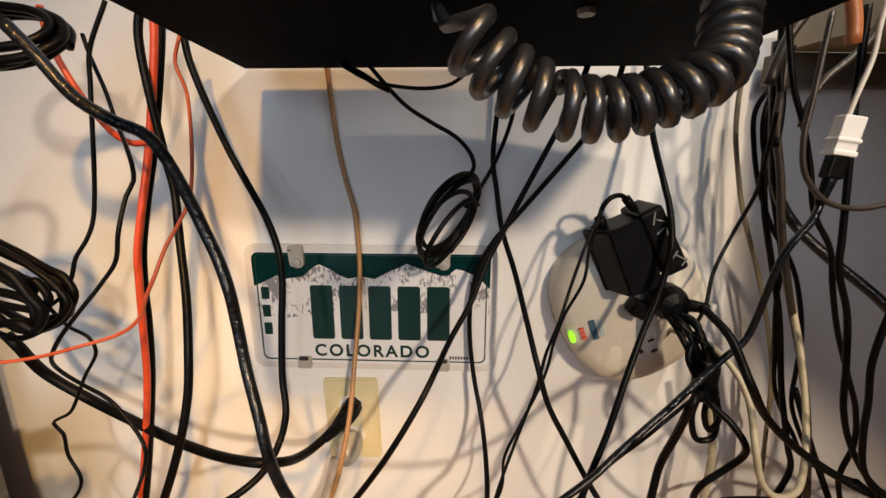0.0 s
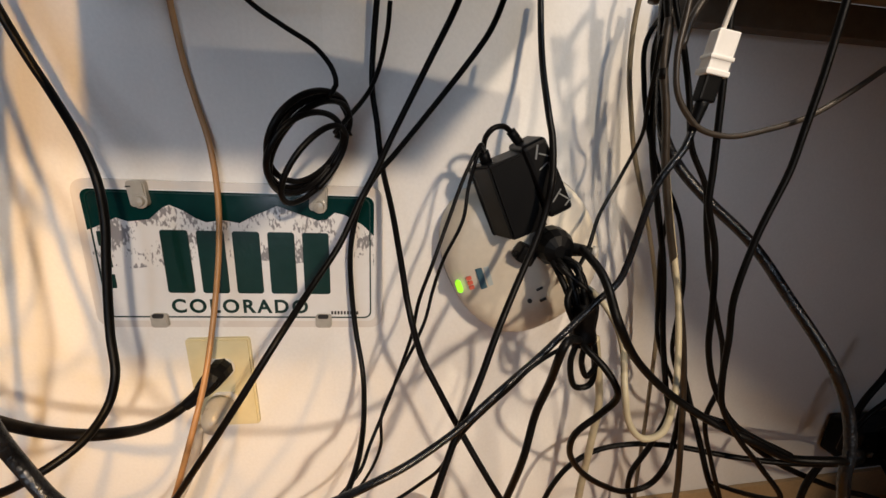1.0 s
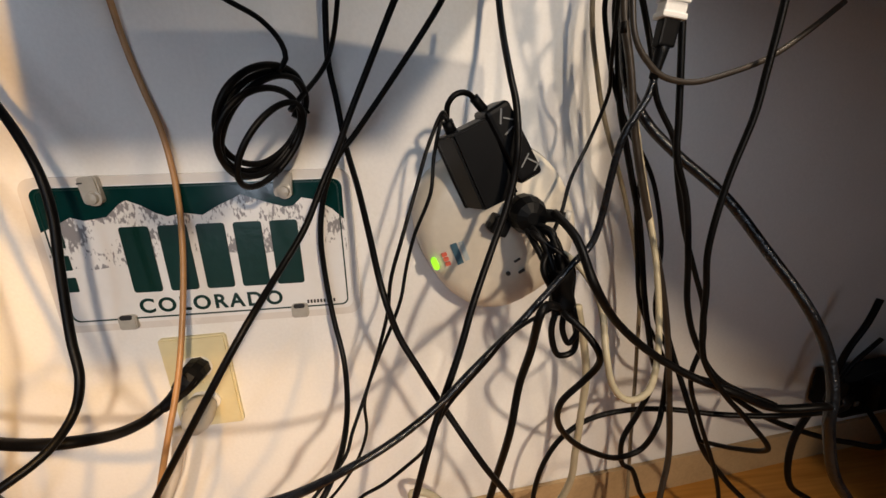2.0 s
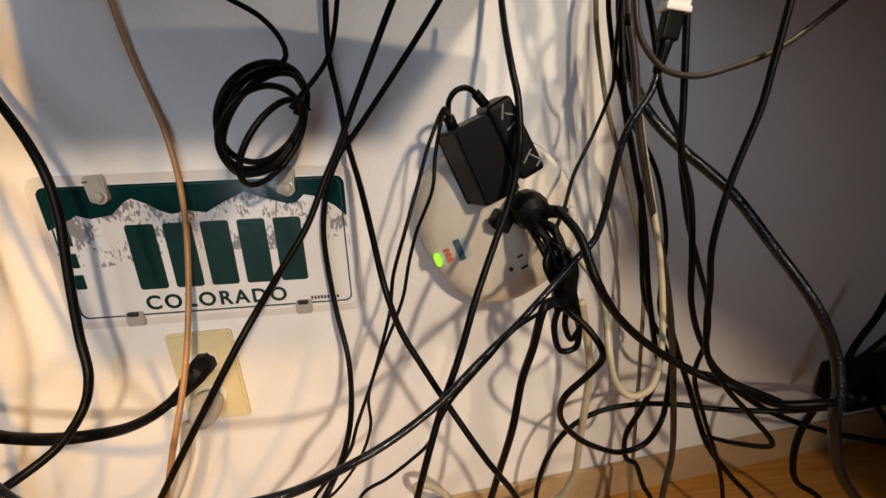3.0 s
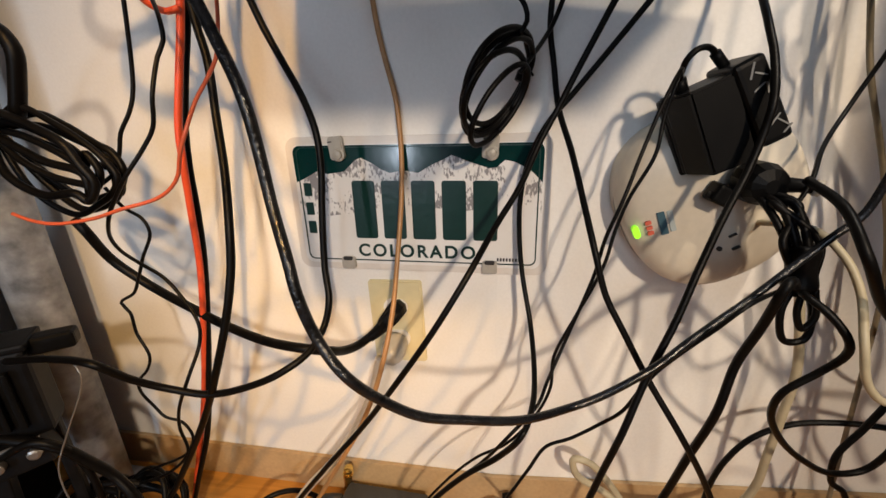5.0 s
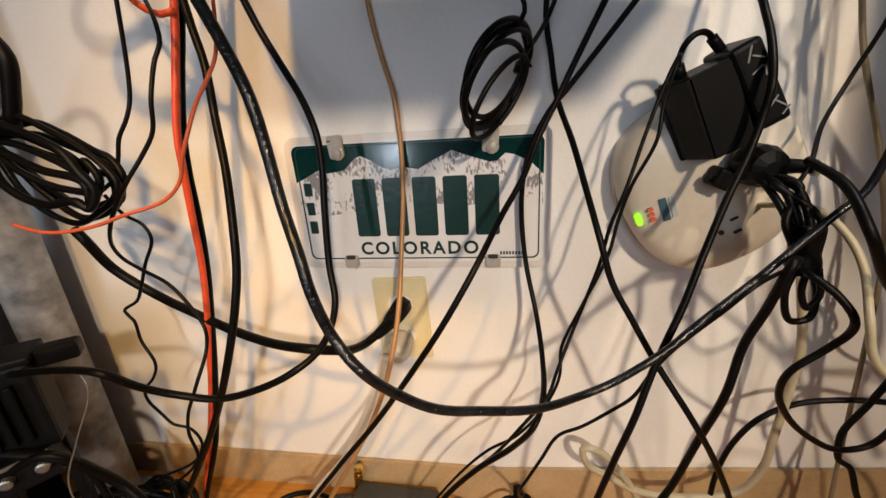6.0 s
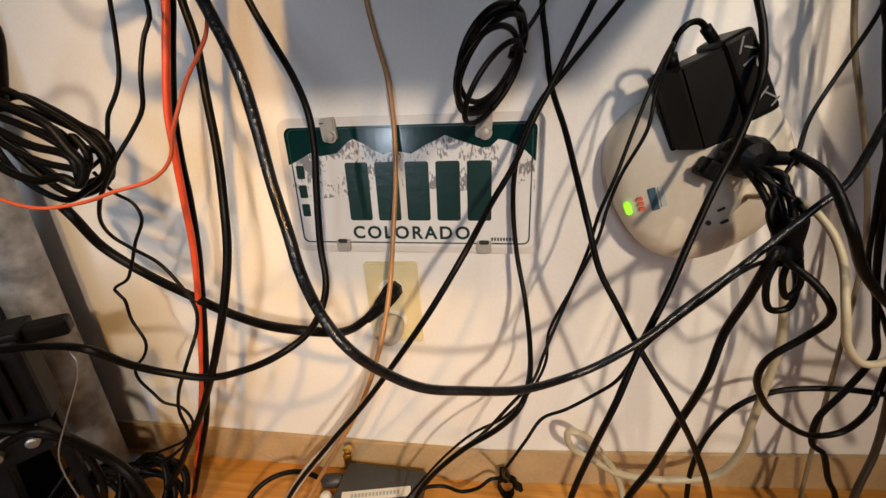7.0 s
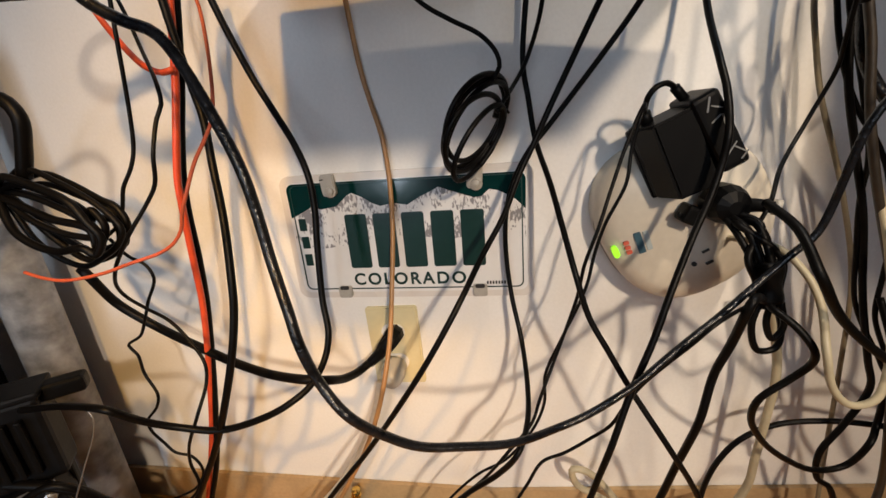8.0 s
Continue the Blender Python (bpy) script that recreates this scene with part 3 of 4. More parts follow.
# coiled handset cord close to the viewer
middle = spline([(0.1120, -0.3838, 0.6836), (0.1180, -0.3838, 0.6772), (0.1252, -0.3838, 0.6724), (0.1332, -0.3838, 0.6694), (0.1420, -0.3838, 0.6684), (0.1508, -0.3838, 0.6700), (0.1580, -0.3838, 0.6724),
                 (0.1652, -0.3822, 0.6760), (0.1712, -0.3758, 0.6820), (0.1744, -0.3702, 0.6908), (0.1760, -0.3678, 0.7012), (0.1770, -0.3638, 0.7220), (0.1775, -0.3618, 0.7440)], 0.0004)
lead, cord, length = spline([(0.094, -0.20, 0.744), (0.099, -0.29, 0.722), (0.106, -0.360, 0.693)], 0.002), [], 0.0
for i, q in enumerate(middle):
    d = (middle[min(i + 1, len(middle) - 1)] - middle[max(i - 1, 0)]).normalized()
    length += (q - middle[max(i - 1, 0)]).length
    a = Vector((0, 1, 0)) - d * d.y
    a.normalize()
    ang = 2 * math.pi * length / (0.0061 if length < 0.024 else 0.0051) + 2.2
    cord.append(q + (a * math.cos(ang) + d.cross(a) * math.sin(ang)) * (0.0062 - 0.0013 * min(1, max(0, (length - 0.016) / 0.04))))
handset_cord = thing("coiled_handset_cord", "black coiled handset cord hanging under the desk", "cable")
part("coil", tube(cord, 0.0019, 10), M_CORD, handset_cord, smooth=True)
part("lead", tube(lead + [cord[0]], 0.0019, 10), M_CORD, handset_cord, smooth=True)

# ---- usb joint ----
usb = thing("usb_coupler", "white plastic usb coupler hanging on a cable", "usb adapter", m=pose(0.396, -0.158, 0.675, 0, 8, 0))
part("body", box(-0.008, 0.008, -0.005, 0.005, -0.014, 0.014, 0.0012), M_WHITE, usb)
part("ridge", box(-0.009, 0.009, -0.006, 0.006, -0.005, -0.002, 0.001), M_WHITE, usb)
part("ridge", box(-0.009, 0.009, -0.006, 0.006, -0.015, -0.011, 0.001), M_WHITE, usb)
male = part("plug_shell", box(-0.0062, 0.0062, -0.0045, 0.0045, -0.032, -0.014, 0.0015), M_BLACK, usb, "black moulded plug")
part("strain_relief", tube(spline([(0, 0, -0.032), (-0.001, 0, -0.052)], 0.003), 0.0048, taper=lambda t: 1 - 0.35 * t), M_BLACK, male, smooth=True)

# ---- on the floor ----
dev = thing("network_box", "small black device box with a white label strip", "electronic box", m=pose(-0.066, -0.062, 0.0, 0, 0, -2))
part("case", box(-0.062, 0.066, -0.045, 0.045, 0.002, 0.027, 0.003, 3), M_DARKGREY, dev)
part("label_strip", box(-0.052, 0.050, -0.012, 0.004, 0.0272, 0.0277), M_WHITE, dev, "white paper label strip", m=pose(0, 0, 0, 0, 0, 14))
for i in range(14):
    part("label_bar", box(-0.038 + i * 0.0052, -0.0345 + i * 0.0052, -0.007, -0.001, 0.0278, 0.0281), M_LOGO_PALE, dev, "faint grey print", m=pose(0, 0, 0, 0, 0, 14))
part("status_light", lathe([(0.002, 0), (0.002, 0.002)], 10), M_LED, dev, "lit green lamp", m=pose(0.056, -0.020, 0.0265, 0, 0, 0))
tip = thing("brass_connector", "brass coaxial connector standing beside the box", "connector", m=pose(-0.127, -0.018, 0.036, 14, 14, 0) @ Matrix.Scale(1.35, 4))
part("barrel", lathe([(0.004, -0.012), (0.004, 0.004), (0.0055, 0.004), (0.0055, 0.010), (0.003, 0.010), (0.003, 0.018), (0.005, 0.019), (0.005, 0.024), (0.001, 0.025)], 14), M_BRASS, tip, smooth=False)
part("ring", lathe([(0.0062, 0.012), (0.0062, 0.014)], 14), M_BRASS, tip)
blk = thing("barrel_connector", "black plastic barrel connector lying by the box", "connector", m=pose(-0.147, -0.04, 0.012, 0, 90, 8))
part("barrel", lathe([(0.006, -0.016), (0.010, -0.012), (0.011, 0.0), (0.010, 0.014), (0.005, 0.020)], 16), M_DARKGREY, blk, smooth=True)
knob = thing("white_connector_cap", "small white plastic cap on the floor", "cap", m=pose(-0.146, -0.068, 0.0, 0, 0, 0))
part("cap", lathe([(0.007, 0.0), (0.009, 0.004), (0.009, 0.014), (0.006, 0.019)], 16), M_WHITE, knob, smooth=True)
strap = thing("hook_and_loop_strap", "black hook-and-loop strap curled on the floor", "cable tie", (0.126, -0.024, 0.0))
n = 22
bm = bmesh.new()
rows = []
for i in range(n + 1):
    t = 2 * math.pi * i / n * 0.93
    r = 0.014 + 0.002 * math.sin(3 * t)
    rows.append([bm.verts.new((r * k * math.cos(t), y + 0.004 * math.sin(t), 0.0165 + r * k * math.sin(t))) for k, y in ((1.0, -0.006), (1.0, 0.006), (0.84, 0.006), (0.84, -0.006))])
for a, b in zip(rows, rows[1:]):
    for i in range(4):
        bm.faces.new((a[i], a[(i + 1) % 4], b[(i + 1) % 4], b[i]))
bm.faces.new(rows[0]), bm.faces.new(rows[-1])
part("loop", bm, M_RUBBER, strap)
part("tail", box(-0.007, 0.010, -0.006, 0.006, -0.003, 0.003, 0.001), M_RUBBER, strap, m=pose(0.014, 0.0, 0.020, 0, 40, 10))
part("tail", box(-0.006, 0.006, -0.006, 0.006, -0.012, 0.010, 0.002), M_RUBBER, strap, m=pose(-0.004, 0.004, 0.036, 0, -20, 0))

# ---- desk leg and machinery in the dark corner ----
leg = thing("steel_post", "scuffed grey steel post standing in the corner", "post", (-0.517, -0.068, 0.0))
part("post", lathe([(0.030, 0.008), (0.030, 0.738), (0.027, 0.742)], 28), M_STEEL, leg, smooth=True)
part("foot", box(-0.034, 0.038, -0.02, 0.045, 0.0, 0.010, 0.003), M_STEEL, leg)
tower = thing("computer_tower", "black computer tower standing in the dark corner", "computer", (-0.665, -0.14, 0.0))
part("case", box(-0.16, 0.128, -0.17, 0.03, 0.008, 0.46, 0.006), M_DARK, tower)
part("foot", box(-0.15, 0.118, -0.16, 0.02, 0.0, 0.010, 0.002), M_BLACK, tower)
psu = thing("power_supply", "dusty black finned power supply block", "power supply", m=pose(-0.437, -0.185, 0.0, 0, 0, 38))
part("case", box(-0.100, 0.040, -0.022, 0.022, 0.245, 0.352, 0.006), M_DUSTY, psu)
for i in range(6):
    part("fin", box(-0.048 + i * 0.013, -0.042 + i * 0.013, -0.030, -0.021, 0.262, 0.332, 0.002), M_BLACK, psu)
part("lid", box(-0.103, 0.043, -0.025, 0.025, 0.350, 0.359, 0.003), M_DUSTY, psu)
for x in (-0.085, 0.022):
    part("bracket", box(x, x + 0.012, 0.004, 0.018, 0.0, 0.250, 0.003), M_DUSTY, psu)
part("plug", box(0.038, 0.080, -0.012, 0.012, 0.337, 0.357, 0.006, 3), M_BLACK, psu)
strip = thing("socket_strip", "black strip of metal jacks under the power supply", "power strip", m=pose(-0.440, -0.205, 0.222, 0, -10, 38))
part("case", box(-0.09, 0.045, -0.012, 0.02, -0.020, 0.018, 0.003), M_DUSTY, strip)
for i in range(4):
    part("jack", lathe([(0.0045, 0), (0.0062, 0.002), (0.0062, 0.010), (0.004, 0.011)], 12), M_WIRE, strip, "dull metal jack", m=pose(-0.06 + i * 0.032, -0.011, 0.002, 90, 0, 0))
part("edge", box(-0.09, 0.045, -0.0135, -0.0115, 0.014, 0.018), M_WIRE, strip, "worn metal edge")
part("bracket", box(-0.02, 0.0, 0.0, 0.018, -0.232, -0.018, 0.002), M_DUSTY, strip, m=pose(0, 0, 0, 0, 14, 0))
tagged(finish("tin_wire", tube(spline([(-0.322, -0.185, 0.348), (-0.313, -0.187, 0.338), (-0.318, -0.188, 0.318), (-0.340, -0.20, 0.268), (-0.355, -0.21, 0.225), (-0.345, -0.215, 0.17), (-0.33, -0.215, 0.12)]), 0.0008), M_WIRE, smooth=True), "thin dull metal wire hanging from the plug", "wire")

# clutter of cords on the floor by the leg
coil("cable_coil", "black cord tangled in a small heap on the floor", (-0.362, -0.14, 0.075), (0.046, 0.004, 0.006), (0.004, 0.022, 0.036), 7, 0.0036, 0.5, 12)
coil("cable_coil", "black cord heaped loosely beside the steel post", (-0.43, -0.165, 0.07), (0.05, 0.01, 0.0), (0.0, 0.03, 0.034), 5, 0.004, 0.5, 17)
for pts, r in (([(-0.45, -0.21, 0.26), (-0.378, -0.19, 0.235), (-0.363, -0.18, 0.209), (-0.348, -0.17, 0.178), (-0.327, -0.17, 0.148), (-0.32, -0.17, 0.118), (-0.325, -0.16, 0.05), (-0.35, -0.15, 0.006)], 0.006),
               ([(-0.47, -0.22, 0.20), (-0.426, -0.21, 0.234), (-0.388, -0.2, 0.25), (-0.371, -0.19, 0.234), (-0.367, -0.18, 0.2), (-0.361, -0.18, 0.156), (-0.378, -0.18, 0.1), (-0.40, -0.18, 0.006)], 0.004),
               ([(-0.48, -0.17, 0.006), (-0.463, -0.16, 0.085), (-0.435, -0.15, 0.115), (-0.39, -0.14, 0.124), (-0.352, -0.13, 0.112), (-0.321, -0.13, 0.1), (-0.319, -0.13, 0.05), (-0.33, -0.14, 0.006)], 0.004)):
    tagged(finish("floor_cord", tube(spline(pts), r), M_RUBBER, smooth=True), "black cord bending down to the floor clutter", "cable", "floor cords")
tagged(finish("floor_cord", tube(spline([(-0.262, -0.16, 0.006), (-0.244, -0.11, 0.04), (-0.231, -0.09, 0.052), (-0.212, -0.075, 0.057), (-0.189, -0.06, 0.050), (-0.170, -0.046, 0.026), (-0.160, -0.042, 0.013)]), 0.0038), M_RUBBER, smooth=True),
       "black cord arching into the barrel connector", "cable", "floor cords")
tagged(finish("floor_cord", tube(spline([(-0.012, -0.055, 0.020), (0.006, -0.05, 0.030), (0.033, -0.045, 0.030), (0.057, -0.04, 0.016), (0.082, -0.04, 0.026), (0.103, -0.035, 0.042), (0.122, -0.028, 0.034)]), 0.0026), M_RUBBER, smooth=True),
       "thin black lead from the device box to the strap", "cable", "floor cords")

# ---- power strip at the far end ----
ps = thing("power_strip", "black power strip fixed to the wall with cords plugged in", "power strip", m=pose(0.99, 0.055, 0.165, 0, 0, math.degrees(math.atan(LEAN_BACK))))
part("case", box(-0.10, 0.16, -0.035, 0.016, -0.035, 0.030, 0.006), M_BLACK, ps)
for i in range(3):
    pl = part("plug", box(-0.065 + i * 0.06, -0.025 + i * 0.06, -0.055, -0.030, 0.0, 0.055, 0.008, 3), M_BLACK, ps, m=pose(0, 0, 0, 0, -12, 0))
part("switch", box(-0.080, -0.072, -0.037, -0.034, -0.012, -0.004), M_WIRE, ps, "small pale switch")

# ---- single cables ----
cable([(-0.189, -0.116, 0.787), (-0.207, -0.12, 0.747), (-0.208, -0.124, 0.719), (-0.224, -0.128, 0.605), (-0.23, -0.132, 0.586), (-0.241, -0.136, 0.568), (-0.248, -0.136, 0.551), (-0.259, -0.136, 0.533), (-0.273, -0.14, 0.522)], 0.0019, M_RUBBER, "slim black cable hanging behind the desk")
cable([(-0.225, -0.104, 0.765), (-0.222, -0.104, 0.749), (-0.213, -0.104, 0.718), (-0.209, -0.104, 0.698), (-0.163, -0.148, 0.651), (-0.164, -0.148, 0.639), (-0.169, -0.152, 0.627), (-0.171, -0.164, 0.598), (-0.178, -0.164, 0.573), (-0.189, -0.168, 0.556), (-0.204, -0.176, 0.535), (-0.229, -0.172, 0.511), (-0.243, -0.168, 0.497), (-0.273, -0.148, 0.47), (-0.284, -0.132, 0.45), (-0.261, -0.136, 0.439), (-0.233, -0.14, 0.426), (-0.213, -0.144, 0.406), (-0.194, -0.152, 0.382), (-0.195, -0.156, 0.361), (-0.198, -0.176, 0.334), (-0.239, -0.16, 0.275), (-0.249, -0.156, 0.247), (-0.252, -0.152, 0.209), (-0.295, -0.148, 0.164), (-0.343, -0.148, 0.139)], 0.0018, M_RUBBER, "slim black cable hanging behind the desk")
cable([(-0.281, -0.132, 0.517), (-0.275, -0.124, 0.495), (-0.257, -0.124, 0.484), (-0.252, -0.124, 0.469), (-0.269, -0.124, 0.441), (-0.283, -0.124, 0.415), (-0.294, -0.124, 0.398), (-0.315, -0.124, 0.385), (-0.307, -0.124, 0.373), (-0.307, -0.124, 0.347), (-0.294, -0.128, 0.32), (-0.303, -0.128, 0.3), (-0.316, -0.132, 0.285), (-0.317, -0.132, 0.27), (-0.309, -0.128, 0.246), (-0.298, -0.128, 0.232), (-0.281, -0.124, 0.223), (-0.271, -0.124, 0.202), (-0.288, -0.124, 0.172), (-0.344, -0.12, 0.137), (-0.408, -0.12, 0.104)], 0.0017, M_RUBBER, "slim black cable hanging behind the desk")
cable([(-0.166, -0.092, 0.795), (-0.168, -0.092, 0.768), (-0.188, -0.096, 0.662), (-0.195, -0.104, 0.616), (-0.205, -0.108, 0.568), (-0.208, -0.108, 0.542), (-0.22, -0.1, 0.483), (-0.232, -0.092, 0.423), (-0.247, -0.092, 0.343), (-0.278, -0.088, 0.229), (-0.315, -0.088, 0.116), (-0.353, -0.088, 0.006)], 0.0036, M_RED, "red and black speaker wire hanging down the wall")
cable([(-0.164, -0.084, 0.798), (-0.167, -0.084, 0.77), (-0.191, -0.084, 0.665), (-0.202, -0.088, 0.618), (-0.212, -0.092, 0.567), (-0.217, -0.092, 0.529), (-0.223, -0.088, 0.481), (-0.233, -0.084, 0.42), (-0.245, -0.088, 0.341), (-0.264, -0.088, 0.257), (-0.287, -0.088, 0.171), (-0.328, -0.088, 0.071), (-0.354, -0.088, 0.006)], 0.0037, M_RUBBER, "slim black cable hanging behind the desk")
cable([(-0.118, -0.132, 0.756), (-0.125, -0.132, 0.735), (-0.116, -0.136, 0.71), (-0.109, -0.16, 0.627), (-0.113, -0.172, 0.607), (-0.117, -0.184, 0.591), (-0.121, -0.196, 0.569), (-0.13, -0.196, 0.553), (-0.139, -0.192, 0.538), (-0.148, -0.192, 0.528), (-0.164, -0.192, 0.519), (-0.191, -0.2, 0.512), (-0.22, -0.2, 0.504), (-0.254, -0.204, 0.5), (-0.286, -0.2, 0.502), (-0.3, -0.2, 0.507)], 0.0015, M_REDTHIN, "thin salmon-red wire sagging sideways")
cable([(-0.271, -0.092, 0.792), (-0.267, -0.092, 0.759), (-0.253, -0.092, 0.725), (-0.228, -0.096, 0.691), (-0.211, -0.1, 0.677), (-0.196, -0.1, 0.671), (-0.183, -0.1, 0.673)], 0.003, M_RED, "red and black speaker wire hanging down the wall")
cable([(-0.169, -0.1, 0.793), (-0.177, -0.1, 0.766), (-0.166, -0.104, 0.659), (-0.159, -0.108, 0.628), (-0.152, -0.12, 0.581), (-0.139, -0.14, 0.534), (-0.13, -0.16, 0.487), (-0.13, -0.168, 0.453), (-0.137, -0.176, 0.412), (-0.158, -0.18, 0.353), (-0.204, -0.16, 0.278), (-0.241, -0.152, 0.219), (-0.293, -0.144, 0.14), (-0.337, -0.14, 0.076), (-0.355, -0.15, 0.008)], 0.0038, M_RUBBER, "slim black cable hanging behind the desk")
cable([(-0.157, -0.232, 0.735), (-0.142, -0.232, 0.718), (-0.123, -0.232, 0.694), (-0.101, -0.232, 0.68), (-0.08, -0.232, 0.67), (-0.039, -0.248, 0.606), (-0.03, -0.252, 0.583), (-0.027, -0.252, 0.559), (-0.022, -0.256, 0.53), (-0.01, -0.268, 0.5), (-0.005, -0.272, 0.48), (0.004, -0.272, 0.451), (0.021, -0.276, 0.43), (0.041, -0.264, 0.403), (0.061, -0.256, 0.388), (0.09, -0.244, 0.378), (0.126, -0.228, 0.368), (0.163, -0.2, 0.359), (0.186, -0.192, 0.365), (0.21, -0.18, 0.372), (0.232, -0.172, 0.384), (0.254, -0.164, 0.401), (0.276, -0.156, 0.417), (0.298, -0.148, 0.432), (0.317, -0.144, 0.45), (0.335, -0.14, 0.467), (0.35, -0.14, 0.485), (0.364, -0.14, 0.501), (0.372, -0.155, 0.585), (0.3855, -0.158, 0.612), (0.3885, -0.158, 0.6245)], 0.0039, M_THICK, "thick glossy black cable sagging in a wide loop", thin=0.70)
cable([(-0.167, -0.052, 0.779), (-0.164, -0.052, 0.753), (-0.137, -0.048, 0.668), (-0.118, -0.052, 0.632), (-0.094, -0.064, 0.594), (-0.081, -0.072, 0.562), (-0.078, -0.076, 0.53), (-0.079, -0.084, 0.485), (-0.078, -0.096, 0.427), (-0.072, -0.108, 0.393), (-0.075, -0.12, 0.369), (-0.082, -0.144, 0.353), (-0.101, -0.164, 0.342), (-0.138, -0.168, 0.324), (-0.182, -0.172, 0.313), (-0.218, -0.18, 0.322), (-0.24, -0.196, 0.343), (-0.25, -0.216, 0.373), (-0.316, -0.204, 0.365), (-0.386, -0.196, 0.351)], 0.0037, M_RUBBER, "slim black cable hanging behind the desk")
cable([(-0.058, -0.035, 0.308), (-0.070, -0.050, 0.303), (-0.078, -0.078, 0.312), (-0.085, -0.105, 0.329), (-0.101, -0.116, 0.337), (-0.152, -0.108, 0.337), (-0.208, -0.096, 0.345), (-0.261, -0.088, 0.363), (-0.322, -0.08, 0.388), (-0.355, -0.088, 0.423), (-0.358, -0.104, 0.463), (-0.367, -0.104, 0.475)], 0.0055, M_RUBBER, "thick black power cord sagging from the outlet plug")
cable([(-0.038, -0.008, 0.761), (-0.031, -0.004, 0.67), (-0.024, -0.004, 0.633), (-0.014, -0.008, 0.593), (-0.01, -0.012, 0.54), (-0.01, -0.024, 0.484), (-0.013, -0.044, 0.422), (-0.014, -0.076, 0.365), (-0.023, -0.104, 0.308), (-0.055, -0.096, 0.226), (-0.087, -0.092, 0.165), (-0.126, -0.088, 0.096), (-0.161, -0.088, 0.033), (-0.175, -0.098, 0.008)], 0.0029, M_TAN, "tan cable hanging in front of the plate")
cable([(-0.047, -0.04, 0.279), (-0.062, -0.04, 0.224), (-0.088, -0.044, 0.168), (-0.126, -0.052, 0.109), (-0.17, -0.06, 0.058), (-0.205, -0.072, 0.008)], 0.0062, M_WHITE_CABLE, "dusty white cord running down the wall")
cable([(0.238, -0.056, 0.765), (0.226, -0.056, 0.724), (0.202, -0.056, 0.674), (0.169, -0.056, 0.607), (0.156, -0.056, 0.579), (0.141, -0.06, 0.55), (0.123, -0.08, 0.51), (0.102, -0.104, 0.478), (0.079, -0.144, 0.442), (0.049, -0.16, 0.393), (0.011, -0.156, 0.333), (-0.037, -0.14, 0.259), (-0.09, -0.132, 0.188), (-0.164, -0.124, 0.08), (-0.194, -0.134, 0.008)], 0.003, M_RUBBER, "slim black cable hanging behind the desk")
cable([(0.275, -0.042, 0.766), (0.2685, -0.04, 0.733), (0.259, -0.04, 0.708), (0.245, -0.04, 0.686), (0.172, -0.028, 0.592), (0.151, -0.028, 0.567), (0.133, -0.02, 0.53), (0.125, -0.02, 0.488), (0.125, -0.02, 0.443), (0.13, -0.028, 0.397), (0.14, -0.048, 0.348), (0.144, -0.092, 0.316), (0.141, -0.136, 0.306), (0.131, -0.168, 0.299), (0.11, -0.16, 0.262), (0.075, -0.152, 0.223), (0.035, -0.144, 0.167), (0.016, -0.144, 0.131), (-0.016, -0.144, 0.008)], 0.0029, M_RUBBER, "slim black cable hanging behind the desk")
cable([(0.156, -0.017, 0.765), (0.155, -0.016, 0.747), (0.148, -0.008, 0.658), (0.153, -0.012, 0.622), (0.159, -0.024, 0.58), (0.171, -0.056, 0.538), (0.18, -0.084, 0.499), (0.189, -0.112, 0.459), (0.201, -0.12, 0.418), (0.217, -0.128, 0.388), (0.239, -0.136, 0.348), (0.271, -0.152, 0.297), (0.304, -0.144, 0.236), (0.33, -0.14, 0.171), (0.363, -0.135, 0.008)], 0.003, M_RUBBER, "slim black cable hanging behind the desk")
cable([(0.014, -0.068, 0.754), (0.056, -0.068, 0.709), (0.081, -0.068, 0.693), (0.108, -0.072, 0.677), (0.122, -0.076, 0.66), (0.124, -0.076, 0.649), (0.118, -0.08, 0.639)], 0.0022, M_RUBBER, "slim black cable hanging behind the desk")
cable([(0.12, -0.066, 0.61), (0.15, -0.024, 0.656), (0.164, -0.036, 0.698), (0.167, -0.04, 0.724)], 0.0023, M_RUBBER, "slim black cable hanging behind the desk")
cable([(0.311, -0.0, 0.765), (0.31, -0.036, 0.687), (0.309, -0.076, 0.635), (0.311, -0.088, 0.613), (0.309, -0.104, 0.58), (0.307, -0.104, 0.555), (0.299, -0.108, 0.525), (0.286, -0.116, 0.495), (0.265, -0.136, 0.452), (0.25, -0.148, 0.411), (0.23, -0.16, 0.362), (0.214, -0.172, 0.316), (0.201, -0.168, 0.258), (0.186, -0.164, 0.182), (0.169, -0.159, 0.008)], 0.0031, M_RUBBER, "slim black cable hanging behind the desk")
cable([(0.254, -0.068, 0.602), (0.2485, -0.082, 0.606), (0.235, -0.092, 0.58), (0.221, -0.1, 0.54), (0.208, -0.112, 0.504), (0.197, -0.112, 0.469), (0.192, -0.108, 0.435), (0.184, -0.108, 0.406), (0.17, -0.112, 0.364), (0.154, -0.128, 0.328), (0.146, -0.136, 0.307), (0.121, -0.16, 0.291), (0.093, -0.148, 0.24), (0.061, -0.144, 0.201), (0.019, -0.14, 0.138), (-0.024, -0.136, 0.008)], 0.0017, M_RUBBER, "slim black cable hanging behind the desk")
